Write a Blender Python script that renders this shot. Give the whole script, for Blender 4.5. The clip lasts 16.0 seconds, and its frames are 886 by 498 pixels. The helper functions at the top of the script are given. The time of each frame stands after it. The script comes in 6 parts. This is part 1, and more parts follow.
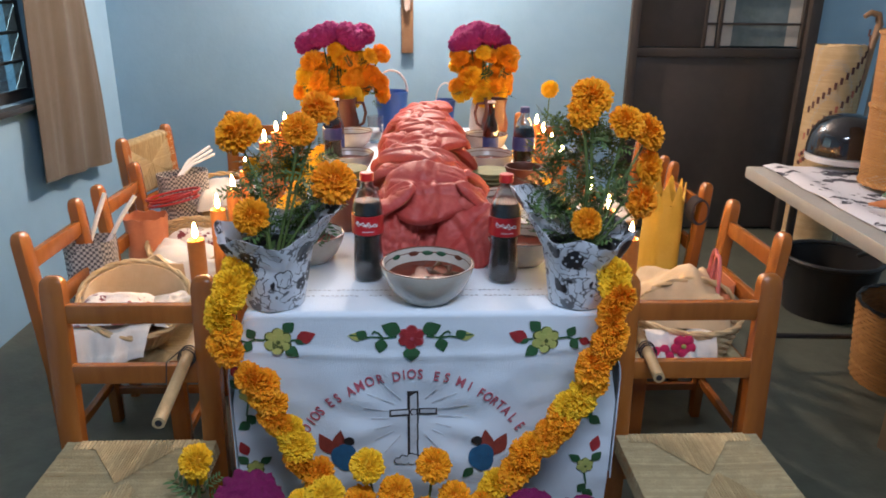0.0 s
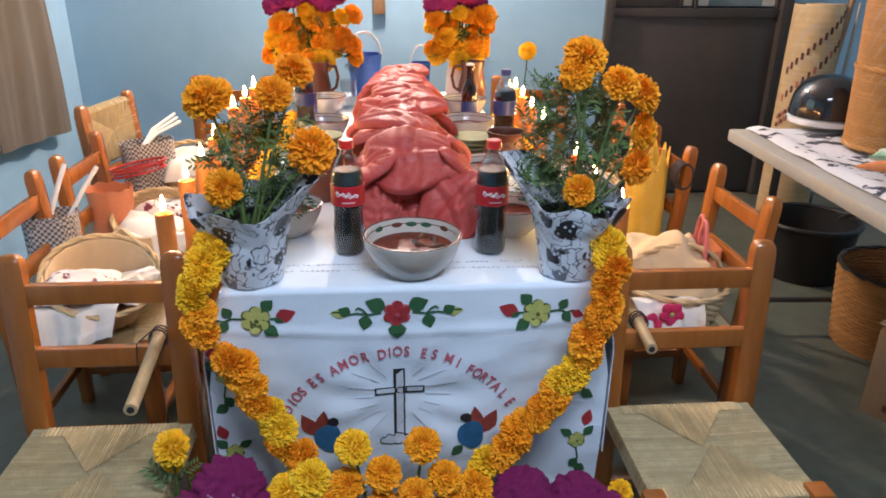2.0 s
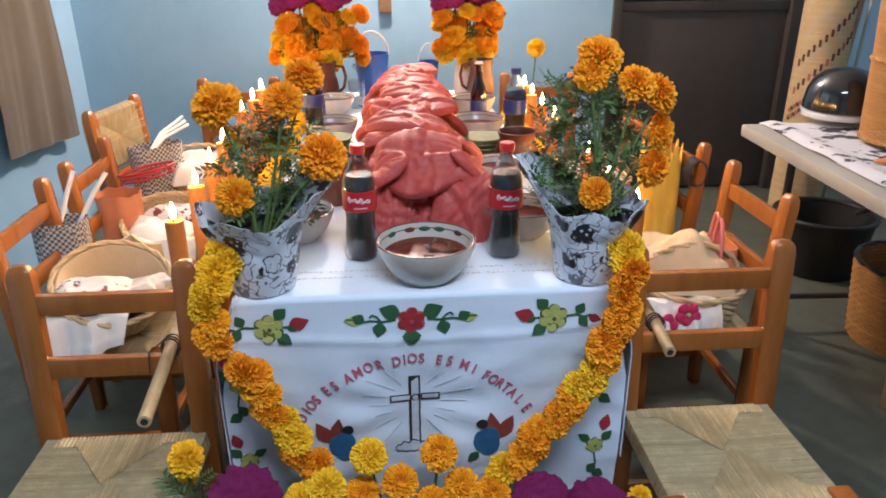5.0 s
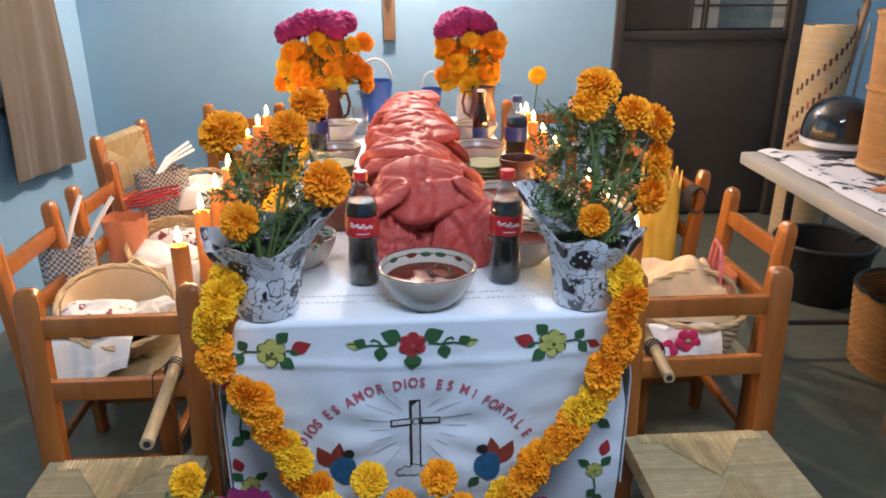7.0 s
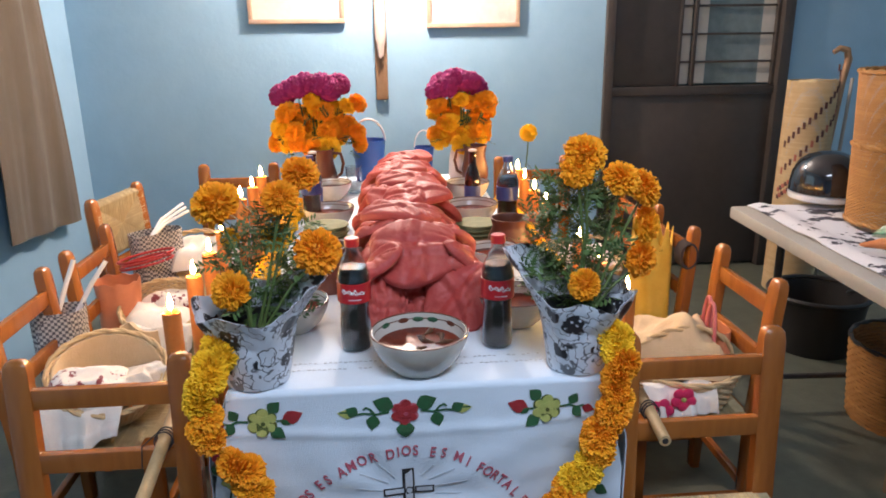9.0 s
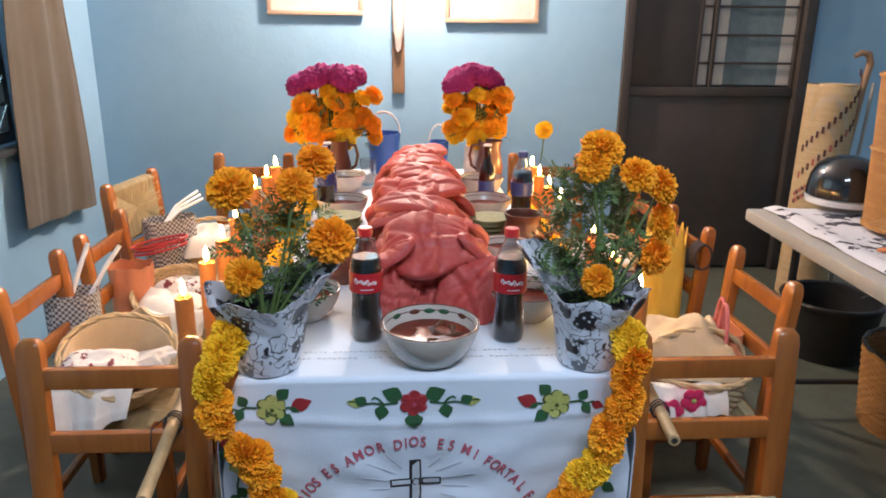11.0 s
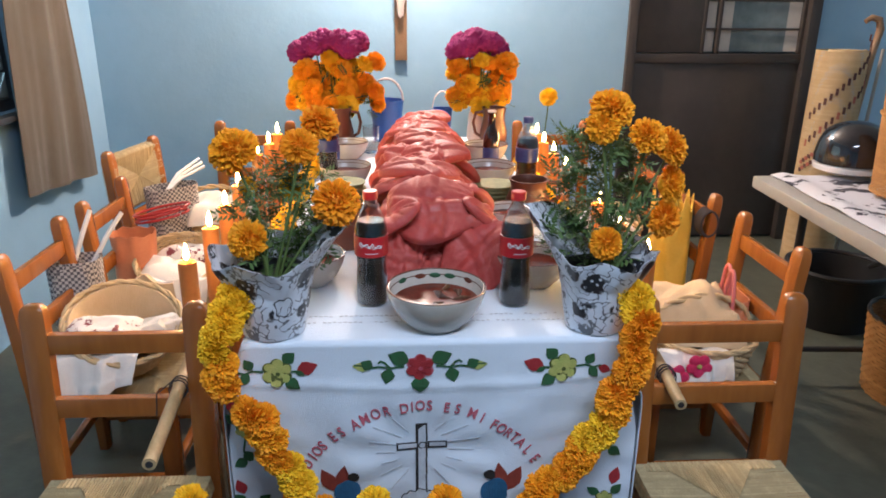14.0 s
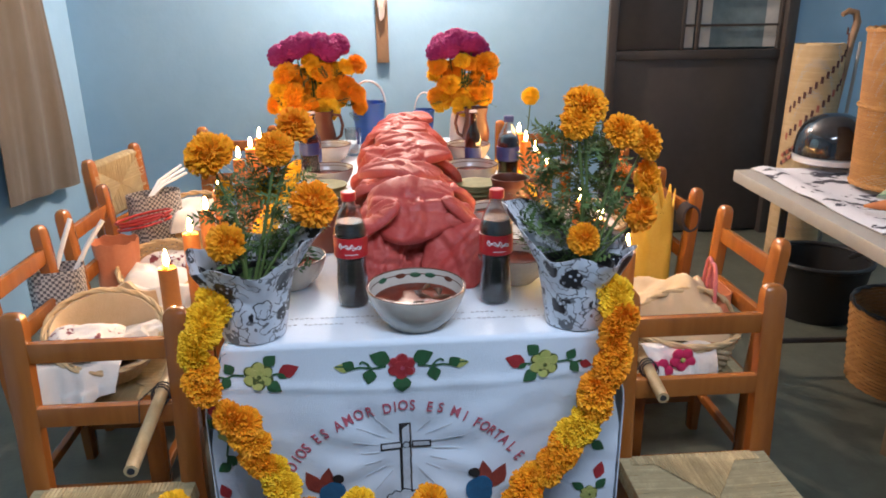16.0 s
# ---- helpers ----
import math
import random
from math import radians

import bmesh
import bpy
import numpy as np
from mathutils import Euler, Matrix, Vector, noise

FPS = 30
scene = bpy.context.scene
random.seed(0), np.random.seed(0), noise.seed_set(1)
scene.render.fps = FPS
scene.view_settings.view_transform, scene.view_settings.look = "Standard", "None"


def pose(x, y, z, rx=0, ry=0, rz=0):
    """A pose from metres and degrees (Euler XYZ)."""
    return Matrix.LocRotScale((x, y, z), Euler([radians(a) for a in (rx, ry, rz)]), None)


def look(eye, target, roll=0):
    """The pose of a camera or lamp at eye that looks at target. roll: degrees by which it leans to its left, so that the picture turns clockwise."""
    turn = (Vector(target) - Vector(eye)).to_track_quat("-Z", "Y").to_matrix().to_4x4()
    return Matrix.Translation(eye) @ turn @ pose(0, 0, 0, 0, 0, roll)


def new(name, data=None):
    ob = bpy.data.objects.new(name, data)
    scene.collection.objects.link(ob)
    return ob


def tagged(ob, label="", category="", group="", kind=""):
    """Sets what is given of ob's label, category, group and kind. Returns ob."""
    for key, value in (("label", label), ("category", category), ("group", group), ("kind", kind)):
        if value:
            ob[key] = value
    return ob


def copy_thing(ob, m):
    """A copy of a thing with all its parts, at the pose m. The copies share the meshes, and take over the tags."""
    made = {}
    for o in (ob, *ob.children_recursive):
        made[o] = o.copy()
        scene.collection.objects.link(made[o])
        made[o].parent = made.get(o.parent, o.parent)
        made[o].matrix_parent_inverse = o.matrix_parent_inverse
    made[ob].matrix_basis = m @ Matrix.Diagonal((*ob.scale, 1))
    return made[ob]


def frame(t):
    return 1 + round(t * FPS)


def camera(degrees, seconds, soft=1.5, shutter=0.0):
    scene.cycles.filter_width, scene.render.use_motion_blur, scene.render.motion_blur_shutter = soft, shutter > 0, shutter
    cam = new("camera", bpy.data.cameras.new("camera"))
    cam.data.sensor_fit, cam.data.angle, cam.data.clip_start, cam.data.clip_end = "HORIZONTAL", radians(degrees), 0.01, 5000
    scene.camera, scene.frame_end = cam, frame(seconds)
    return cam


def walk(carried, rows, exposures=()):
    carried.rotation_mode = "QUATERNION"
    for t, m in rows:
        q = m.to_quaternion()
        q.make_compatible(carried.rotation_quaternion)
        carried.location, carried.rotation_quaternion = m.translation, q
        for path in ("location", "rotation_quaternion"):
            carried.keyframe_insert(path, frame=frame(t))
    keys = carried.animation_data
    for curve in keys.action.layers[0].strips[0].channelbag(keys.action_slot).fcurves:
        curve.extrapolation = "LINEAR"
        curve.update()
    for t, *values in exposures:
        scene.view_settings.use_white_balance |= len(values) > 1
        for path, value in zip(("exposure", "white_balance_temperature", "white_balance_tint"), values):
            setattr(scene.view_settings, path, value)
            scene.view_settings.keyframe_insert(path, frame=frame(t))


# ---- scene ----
cam = camera(63.0, 16.0, 1.8)
PATH = [
    (0, (0.254, 0.158, 1.342), (0.335, 2.042, 0.675), 0.7),
    (0.5, (0.265, 0.154, 1.334), (0.348, 2.023, 0.626), 1.8),
    (1, (0.269, 0.181, 1.326), (0.35, 2.038, 0.587), 1.9),
    (1.5, (0.272, 0.212, 1.32), (0.383, 2.058, 0.558), 2.0),
    (2, (0.229, 0.232, 1.326), (0.388, 2.078, 0.572), 0.7),
    (2.5, (0.141, 0.248, 1.327), (0.377, 2.078, 0.554), 0.7),
    (3, (0.106, 0.254, 1.322), (0.436, 2.064, 0.539), 1.3),
    (3.5, (0.167, 0.256, 1.319), (0.447, 2.073, 0.532), 0.8),
    (4, (0.21, 0.271, 1.323), (0.402, 2.095, 0.526), 0.8),
    (6.5, (0.221, 0.237, 1.345), (0.343, 2.106, 0.642), -0.6),
    (7, (0.22, 0.241, 1.345), (0.353, 2.109, 0.642), -0.1),
    (7.5, (0.219, 0.248, 1.37), (0.376, 2.139, 0.736), -0.5),
    (8, (0.22, 0.241, 1.394), (0.378, 2.157, 0.841), -0.3),
    (8.5, (0.231, 0.245, 1.385), (0.383, 2.158, 0.818), -0.9),
    (11, (0.226, 0.247, 1.366), (0.343, 2.157, 0.784), 0.6),
    (11.5, (0.225, 0.254, 1.358), (0.364, 2.157, 0.761), 0.2),
    (12, (0.218, 0.254, 1.352), (0.326, 2.15, 0.725), 0.8),
    (12.5, (0.215, 0.26, 1.351), (0.324, 2.156, 0.725), 0.8),
    (13, (0.221, 0.254, 1.352), (0.33, 2.151, 0.726), 0.2),
    (13.5, (0.219, 0.255, 1.348), (0.336, 2.149, 0.718), 0.1),
    (14, (0.218, 0.257, 1.344), (0.33, 2.144, 0.69), 0.5),
    (14.5, (0.22, 0.256, 1.342), (0.337, 2.145, 0.696), 0.4),
    (15, (0.221, 0.254, 1.343), (0.326, 2.145, 0.7), -0.2),
    (15.5, (0.226, 0.254, 1.341), (0.323, 2.145, 0.696), -0.1),
    (16, (0.24, 0.251, 1.339), (0.378, 2.138, 0.691), -0.6),
]
walk(cam, [(t, look(eye, target, roll)) for t, eye, target, roll in PATH],
     exposures=((0, 0.9), (0.5, 1.02), (1.0, 1.2), (6.5, 1.2), (7.2, 1.15), (8, 1.02), (11, 1.08), (16, 1.08)))

# ---- world and lamps ----
world = bpy.data.worlds.new("world")
scene.world = world
world.use_nodes = True
world.node_tree.nodes["Background"].inputs[0].default_value = (0.25, 0.33, 0.45, 1)
world.node_tree.nodes["Background"].inputs[1].default_value = 0.1


def lamp(name, kind, m, watts, colour, size):
    data = bpy.data.lights.new(name, kind)
    data.energy, data.color = watts, colour
    if kind == "AREA":
        data.shape, data.size, data.size_y = "RECTANGLE", size[0], size[1]
    else:
        data.shadow_soft_size = size
    ob = new(name, data)
    ob.matrix_world = m
    return ob


lamp("wall_bulb", "POINT", pose(0.26, 3.95, 2.1), 82, (1.0, 0.75, 0.62), 0.05)
lamp("ceiling_tube", "AREA", pose(0.6, 0.2, 2.56), 28, (0.71, 0.80, 1.0), (1.2, 0.25))


# ---- materials ----
def material(name, colour, rough=0.6, second=None, scale=12.0, amount=0.5, bump=0.0, bump_scale=80.0, metal=0.0,
             by_object=0.0, by_island=0.0, coat=0.0, sheen=0.0, transmission=0.0, subsurface=0.0, stretch=(1, 1, 1)):
    """A procedural surface: two colours mixed by noise at two scales, fine relief, variation by piece."""
    m = bpy.data.materials.new(name)
    m.use_nodes = True
    nt = m.node_tree
    n, l = nt.nodes, nt.links
    b = n["Principled BSDF"]
    tc = n.new("ShaderNodeTexCoord")
    mp = n.new("ShaderNodeMapping")
    mp.inputs["Scale"].default_value = stretch
    l.new(tc.outputs["Object"], mp.inputs["Vector"])
    big = n.new("ShaderNodeTexNoise")
    big.inputs["Scale"].default_value, big.inputs["Detail"].default_value = scale, 5
    fine = n.new("ShaderNodeTexNoise")
    fine.inputs["Scale"].default_value, fine.inputs["Detail"].default_value = scale * 7, 3
    for k in (big, fine):
        l.new(mp.outputs["Vector"], k.inputs["Vector"])
    mean = n.new("ShaderNodeMix")
    mean.data_type = "FLOAT"
    mean.inputs[0].default_value = 0.35
    l.new(big.outputs["Fac"], mean.inputs[2])
    l.new(fine.outputs["Fac"], mean.inputs[3])
    ramp = n.new("ShaderNodeMapRange")
    ramp.inputs[1].default_value, ramp.inputs[2].default_value = 0.35, 0.65
    ramp.inputs[3].default_value, ramp.inputs[4].default_value = 0.5 - amount / 2, 0.5 + amount / 2
    l.new(mean.outputs[0], ramp.inputs[0])
    mix = n.new("ShaderNodeMix")
    mix.data_type = "RGBA"
    second = second or tuple(c * 0.72 for c in colour)
    mix.inputs[6].default_value, mix.inputs[7].default_value = (*colour, 1), (*second, 1)
    fac = ramp.outputs[0]
    for wanted, node, out in ((by_object, "ShaderNodeObjectInfo", "Random"), (by_island, "ShaderNodeNewGeometry", "Random Per Island")):
        if wanted:
            info = n.new(node)
            add = n.new("ShaderNodeMath")
            add.operation, add.use_clamp = "MULTIPLY_ADD", True
            l.new(info.outputs[out], add.inputs[0])
            add.inputs[1].default_value = wanted
            l.new(fac, add.inputs[2])
            sub = n.new("ShaderNodeMath")
            sub.operation, sub.use_clamp = "SUBTRACT", True
            l.new(add.outputs[0], sub.inputs[0])
            sub.inputs[1].default_value = wanted / 2
            fac = sub.outputs[0]
    l.new(fac, mix.inputs[0])
    l.new(mix.outputs[2], b.inputs["Base Color"])
    b.inputs["Roughness"].default_value, b.inputs["Metallic"].default_value = rough, metal
    b.inputs["Coat Weight"].default_value, b.inputs["Sheen Weight"].default_value = coat, sheen
    b.inputs["Transmission Weight"].default_value = transmission
    b.inputs["Subsurface Weight"].default_value = subsurface
    if subsurface:
        b.inputs["Subsurface Radius"].default_value = (0.012, 0.006, 0.003)
    if bump:
        grain = n.new("ShaderNodeTexNoise")
        grain.inputs["Scale"].default_value, grain.inputs["Detail"].default_value = bump_scale, 4
        l.new(mp.outputs["Vector"], grain.inputs["Vector"])
        bp = n.new("ShaderNodeBump")
        bp.inputs["Strength"].default_value, bp.inputs["Distance"].default_value = bump, 0.004
        l.new(grain.outputs["Fac"], bp.inputs["Height"])
        l.new(bp.outputs["Normal"], b.inputs["Normal"])
    return m


def glow(name, colour, strength):
    m = material(name, colour)
    b = m.node_tree.nodes["Principled BSDF"]
    b.inputs["Emission Color"].default_value, b.inputs["Emission Strength"].default_value = (*colour, 1), strength
    return m


def weave(name, a, b_, scale, rough=0.75, check=False):
    """Cloth or straw with a fine crossed weave; check gives gingham squares."""
    m = material(name, a, rough, b_, 14, 0.6, 0.3, 300)
    nt = m.node_tree
    n, l = nt.nodes, nt.links
    tc = n.new("ShaderNodeTexCoord")
    ck = n.new("ShaderNodeTexChecker")
    ck.inputs["Scale"].default_value = scale
    l.new(tc.outputs["Object"], ck.inputs["Vector"])
    if check:
        ck.inputs[1].default_value, ck.inputs[2].default_value = (*a, 1), (*b_, 1)
        l.new(ck.outputs[0], n["Principled BSDF"].inputs["Base Color"])
    else:
        bp = [k for k in n if k.type == "BUMP"][0]
        l.new(ck.outputs[1], bp.inputs["Height"])
        bp.inputs["Distance"].default_value = 0.0015
    return m


def printed(name):
    """White gift paper with scattered black motifs and thin drawn outlines."""
    m = material(name, (0.72, 0.76, 0.82), 0.32, (0.6, 0.65, 0.72), 9, 0.5, 0.25, 25)
    nt = m.node_tree
    n, l = nt.nodes, nt.links
    b = n["Principled BSDF"]
    base = b.inputs["Base Color"].links[0].from_socket
    tc = n.new("ShaderNodeTexCoord")
    warp = n.new("ShaderNodeTexNoise")
    warp.inputs["Scale"].default_value = 34
    l.new(tc.outputs["Object"], warp.inputs["Vector"])
    off = n.new("ShaderNodeVectorMath")
    off.operation = "MULTIPLY_ADD"
    l.new(warp.outputs["Color"], off.inputs[0])
    off.inputs[1].default_value = (0.03, 0.03, 0.03)
    l.new(tc.outputs["Object"], off.inputs[2])
    cells = n.new("ShaderNodeTexVoronoi")
    cells.inputs["Scale"].default_value = 21
    l.new(off.outputs[0], cells.inputs["Vector"])
    sep = n.new("ShaderNodeSeparateColor")
    l.new(cells.outputs["Color"], sep.inputs[0])

    def step(sock, low, high):
        r = n.new("ShaderNodeMapRange")
        r.inputs[1].default_value, r.inputs[2].default_value = low, high
        l.new(sock, r.inputs[0])
        return r.outputs[0]

    def math_(op, p, q):
        k = n.new("ShaderNodeMath")
        k.operation = op
        for i, v in enumerate((p, q)):
            if isinstance(v, (int, float)):
                k.inputs[i].default_value = v
            else:
                l.new(v, k.inputs[i])
        return k.outputs[0]

    blob = math_("MULTIPLY", step(cells.outputs["Distance"], 0.54, 0.49), step(sep.outputs[0], 0.40, 0.42))
    eyes = n.new("ShaderNodeTexVoronoi")
    eyes.inputs["Scale"].default_value = 95
    l.new(tc.outputs["Object"], eyes.inputs["Vector"])
    blob = math_("MULTIPLY", blob, step(eyes.outputs["Distance"], 0.26, 0.32))
    ring = math_("SUBTRACT", 1.0, step(math_("ABSOLUTE", math_("SUBTRACT", cells.outputs["Distance"], 0.34), 0), 0.015, 0.03))
    ring = math_("MULTIPLY", ring, step(sep.outputs[1], 0.35, 0.37))
    lines = n.new("ShaderNodeTexNoise")
    lines.inputs["Scale"].default_value, lines.inputs["Detail"].default_value = 44, 1.5
    l.new(tc.outputs["Object"], lines.inputs["Vector"])
    thin = math_("MULTIPLY", step(math_("ABSOLUTE", math_("SUBTRACT", lines.outputs["Fac"], 0.5), 0), 0.024, 0.015), step(sep.outputs[2], 0.15, 0.17))
    ink = math_("MAXIMUM", math_("MAXIMUM", blob, ring), math_("MULTIPLY", thin, 0.8))
    mix = n.new("ShaderNodeMix")
    mix.data_type = "RGBA"
    l.new(ink, mix.inputs[0])
    l.new(base, mix.inputs[6])
    mix.inputs[7].default_value = (0.02, 0.02, 0.025, 1)
    l.new(mix.outputs[2], b.inputs["Base Color"])
    return m


def flowered(name, ground, ink, scale, low, high):
    """White cotton with large printed or embroidered dark sprays."""
    m = material(name, ground, 0.85, tuple(c * 0.9 for c in ground), 8, 0.5, 0.25, 350)
    nt = m.node_tree
    n, l = nt.nodes, nt.links
    b = n["Principled BSDF"]
    base = b.inputs["Base Color"].links[0].from_socket
    tc = n.new("ShaderNodeTexCoord")
    nz = n.new("ShaderNodeTexNoise")
    nz.inputs["Scale"].default_value, nz.inputs["Detail"].default_value, nz.inputs["Roughness"].default_value = scale, 6, 0.62
    l.new(tc.outputs["Object"], nz.inputs["Vector"])
    r = n.new("ShaderNodeMapRange")
    r.inputs[1].default_value, r.inputs[2].default_value = low, high
    l.new(nz.outputs["Fac"], r.inputs[0])
    mix = n.new("ShaderNodeMix")
    mix.data_type = "RGBA"
    l.new(r.outputs[0], mix.inputs[0])
    l.new(base, mix.inputs[6])
    mix.inputs[7].default_value = (*ink, 1)
    l.new(mix.outputs[2], b.inputs["Base Color"])
    return m


WALL = material("blue_wall_paint", (0.28, 0.475, 0.635), 0.75, (0.23, 0.41, 0.57), 1.6, 0.8, 0.25, 45)
CEIL = material("ceiling_paint", (0.75, 0.77, 0.78), 0.8, None, 2, 0.3, 0.2, 40)
FLOOR = material("polished_cement", (0.10, 0.112, 0.085), 0.5, (0.058, 0.066, 0.050), 2.5, 1.0, 0.3, 60)
DOOR = material("dark_brown_enamel", (0.040, 0.034, 0.031), 0.4, (0.062, 0.054, 0.048), 3, 0.7, 0.1, 60)
IRON = material("black_iron", (0.03, 0.03, 0.032), 0.45, None, 20, 0.5, 0.2, 120)
GLASS = material("window_glass", (0.8, 0.9, 0.92), 0.05, None, 5, 0.2, transmission=1.0)
# emissive backdrop: stands in for bright pane reflections and adds window light
WINGLOW = glow("teal_window_glow", (0.30, 0.44, 0.50), 1.6)
NIGHT = material("dusk_outside", (0.10, 0.15, 0.165), 0.35, (0.20, 0.26, 0.28), 3, 1.0)
BLIND = material("pale_curtain_lining", (0.62, 0.62, 0.58), 0.9, None, 6, 0.4)
CURTAIN = material("tan_curtain_cloth", (0.105, 0.083, 0.054), 0.9, (0.080, 0.062, 0.040), 6, 0.7, 0.4, 400, sheen=0.2)
WOOD = material("varnished_orange_wood", (0.37, 0.125, 0.023), 0.27, (0.23, 0.066, 0.012), 7, 0.9, 0.12, 60, by_object=0.35, coat=0.35, stretch=(1, 1, 0.12))
RUSH = material("dry_rush", (0.50, 0.40, 0.22), 0.75, (0.31, 0.24, 0.12), 30, 0.8, 0.5, 200, by_island=0.7)
BAMBOO = material("peeled_cane", (0.50, 0.36, 0.19), 0.55, (0.36, 0.24, 0.11), 25, 0.8, 0.2, 150)
CLOTH = material("white_cotton", (0.70, 0.78, 0.85), 0.9, (0.64, 0.72, 0.80), 5, 0.6, 0.35, 500, sheen=0.1)
LINEN = material("white_napkin_cotton", (0.80, 0.77, 0.72), 0.9, (0.70, 0.66, 0.60), 7, 0.6, 0.4, 300, sheen=0.1)
KRAFT = material("unbleached_cloth", (0.62, 0.47, 0.30), 0.85, (0.52, 0.38, 0.22), 7, 0.7, 0.4, 260)
RED = material("red_thread", (0.42, 0.03, 0.035), 0.8, (0.28, 0.015, 0.02), 60, 0.9, 0.5, 500)
PINK = material("magenta_thread", (0.72, 0.03, 0.13), 0.8, (0.55, 0.02, 0.09), 60, 0.9, 0.5, 500)
YELLOW = material("yellow_thread", (0.52, 0.50, 0.15), 0.8, (0.34, 0.40, 0.10), 60, 0.9, 0.5, 500)
GREEN = material("green_thread", (0.02, 0.12, 0.04), 0.8, (0.03, 0.08, 0.03), 60, 0.9, 0.5, 500)
OLIVE = material("olive_thread", (0.11, 0.13, 0.03), 0.8, (0.06, 0.09, 0.02), 60, 0.9, 0.5, 500)
BLUE = material("blue_paint", (0.02, 0.13, 0.26), 0.75, (0.015, 0.08, 0.18), 60, 0.8, 0.3, 300)
RUST = material("rust_red_paint", (0.30, 0.05, 0.03), 0.75, (0.2, 0.03, 0.02), 60, 0.8, 0.3, 300)
INK = material("black_paint", (0.025, 0.022, 0.022), 0.7, None, 40, 0.5)
GREY = material("grey_paint", (0.42, 0.46, 0.50), 0.8, (0.6, 0.65, 0.7), 40, 0.9)
CRIMSON = material("crimson_lettering", (0.40, 0.055, 0.09), 0.8, (0.55, 0.16, 0.20), 90, 1.0)
ORANGE = material("marigold_petals", (0.92, 0.32, 0.006), 0.7, (0.94, 0.46, 0.012), 18, 0.5, by_object=0.9, by_island=0.5, subsurface=0.0)
YELLOWF = material("yellow_marigold_petals", (0.94, 0.52, 0.010), 0.7, (0.95, 0.64, 0.03), 18, 0.5, by_object=0.6, by_island=0.5)
PURPLE = material("cockscomb_velvet", (0.29, 0.004, 0.115), 0.8, (0.44, 0.02, 0.20), 38, 1.0, 1.0, 220, sheen=0.0)
PALEPINK = material("pale_pink_florets", (0.62, 0.36, 0.45), 0.8, (0.5, 0.2, 0.33), 60, 0.8)
LEAF = material("marigold_leaf", (0.045, 0.10, 0.025), 0.6, (0.09, 0.16, 0.04), 20, 0.8, by_island=0.8)
STEM = material("green_stem", (0.10, 0.16, 0.04), 0.6, None, 20, 0.6)
PAPER = printed("printed_gift_paper")
CLAYPOT = material("black_plastic_pot", (0.03, 0.03, 0.03), 0.5)
BREAD = material("red_sugared_bread", (0.43, 0.05, 0.042), 0.58, (0.50, 0.11, 0.085), 16, 1.0, 0.35, 110, by_object=0.9, coat=0.04)
CRUMB = material("baked_bread_edge", (0.46, 0.20, 0.09), 0.7, (0.44, 0.075, 0.06), 9, 0.9, 0.5, 200)
WARE = material("glazed_pottery", (0.54, 0.51, 0.46), 0.22, (0.45, 0.41, 0.35), 12, 0.7, 0.06, 50, coat=0.5)
BROWN_RIM = material("brown_glaze", (0.10, 0.035, 0.02), 0.25, (0.16, 0.05, 0.03), 12, 0.7, coat=0.4)
GREENGLAZE = material("green_glaze", (0.04, 0.14, 0.07), 0.25, (0.02, 0.05, 0.03), 30, 0.8, coat=0.4)
MOLE = material("dark_red_sauce", (0.15, 0.025, 0.011), 0.14, (0.08, 0.015, 0.008), 26, 1.0, 0.12, 40)
MOLE.node_tree.nodes["Principled BSDF"].inputs["Specular IOR Level"].default_value = 0.08
CHILI = material("dried_chili", (0.05, 0.022, 0.012), 0.3, (0.12, 0.05, 0.02), 26, 1.0, 0.3, 60)
COLA = material("dark_cola", (0.016, 0.006, 0.004), 0.08, None, 8, 0.3, coat=0.6)
PET = material("clear_plastic", (0.93, 0.95, 0.96), 0.06, None, 8, 0.2, transmission=1.0)
REDCAP = material("red_plastic", (0.62, 0.03, 0.03), 0.35, (0.5, 0.02, 0.02), 20, 0.5)
LABEL = material("red_label", (0.50, 0.018, 0.025), 0.35, (0.42, 0.01, 0.02), 20, 0.5)
BLUELABEL = material("blue_label", (0.025, 0.04, 0.15), 0.4, (0.04, 0.07, 0.22), 20, 0.6)
WHITE = material("white_print", (0.85, 0.85, 0.85), 0.5, None, 20, 0.3)
BEER = material("dark_brown_glass", (0.02, 0.009, 0.004), 0.08, None, 20, 0.4, coat=0.6)
CLAY = material("brown_clay", (0.12, 0.036, 0.018), 0.42, (0.10, 0.03, 0.015), 15, 0.8, 0.15, 60, coat=0.08)
PALEV = material("pale_vase_glaze", (0.72, 0.62, 0.55), 0.35, (0.65, 0.52, 0.45), 12, 0.6)
WAX = material("orange_beeswax", (0.62, 0.22, 0.045), 0.45, (0.52, 0.16, 0.03), 16, 0.7, 0.15, 60, subsurface=0.15)
WAXTOP = material("molten_wax", (0.85, 0.42, 0.12), 0.2, None, 16, 0.4, subsurface=0.3)
FLAME = glow("candle_flame", (1.0, 0.55, 0.18), 240)
WICKER = material("honey_wicker", (0.43, 0.215, 0.06), 0.6, (0.29, 0.125, 0.03), 22, 0.9, 0.4, 160, by_island=0.8)
PALM = material("pale_palm_straw", (0.58, 0.44, 0.25), 0.75, (0.46, 0.32, 0.16), 22, 0.8, 0.4, 200, by_island=0.7)
PALMDARK = material("dyed_palm_straw", (0.07, 0.03, 0.03), 0.75, (0.11, 0.04, 0.03), 22, 0.6)
PALMRED = material("red_dyed_palm", (0.33, 0.09, 0.06), 0.75, (0.4, 0.14, 0.1), 22, 0.6)
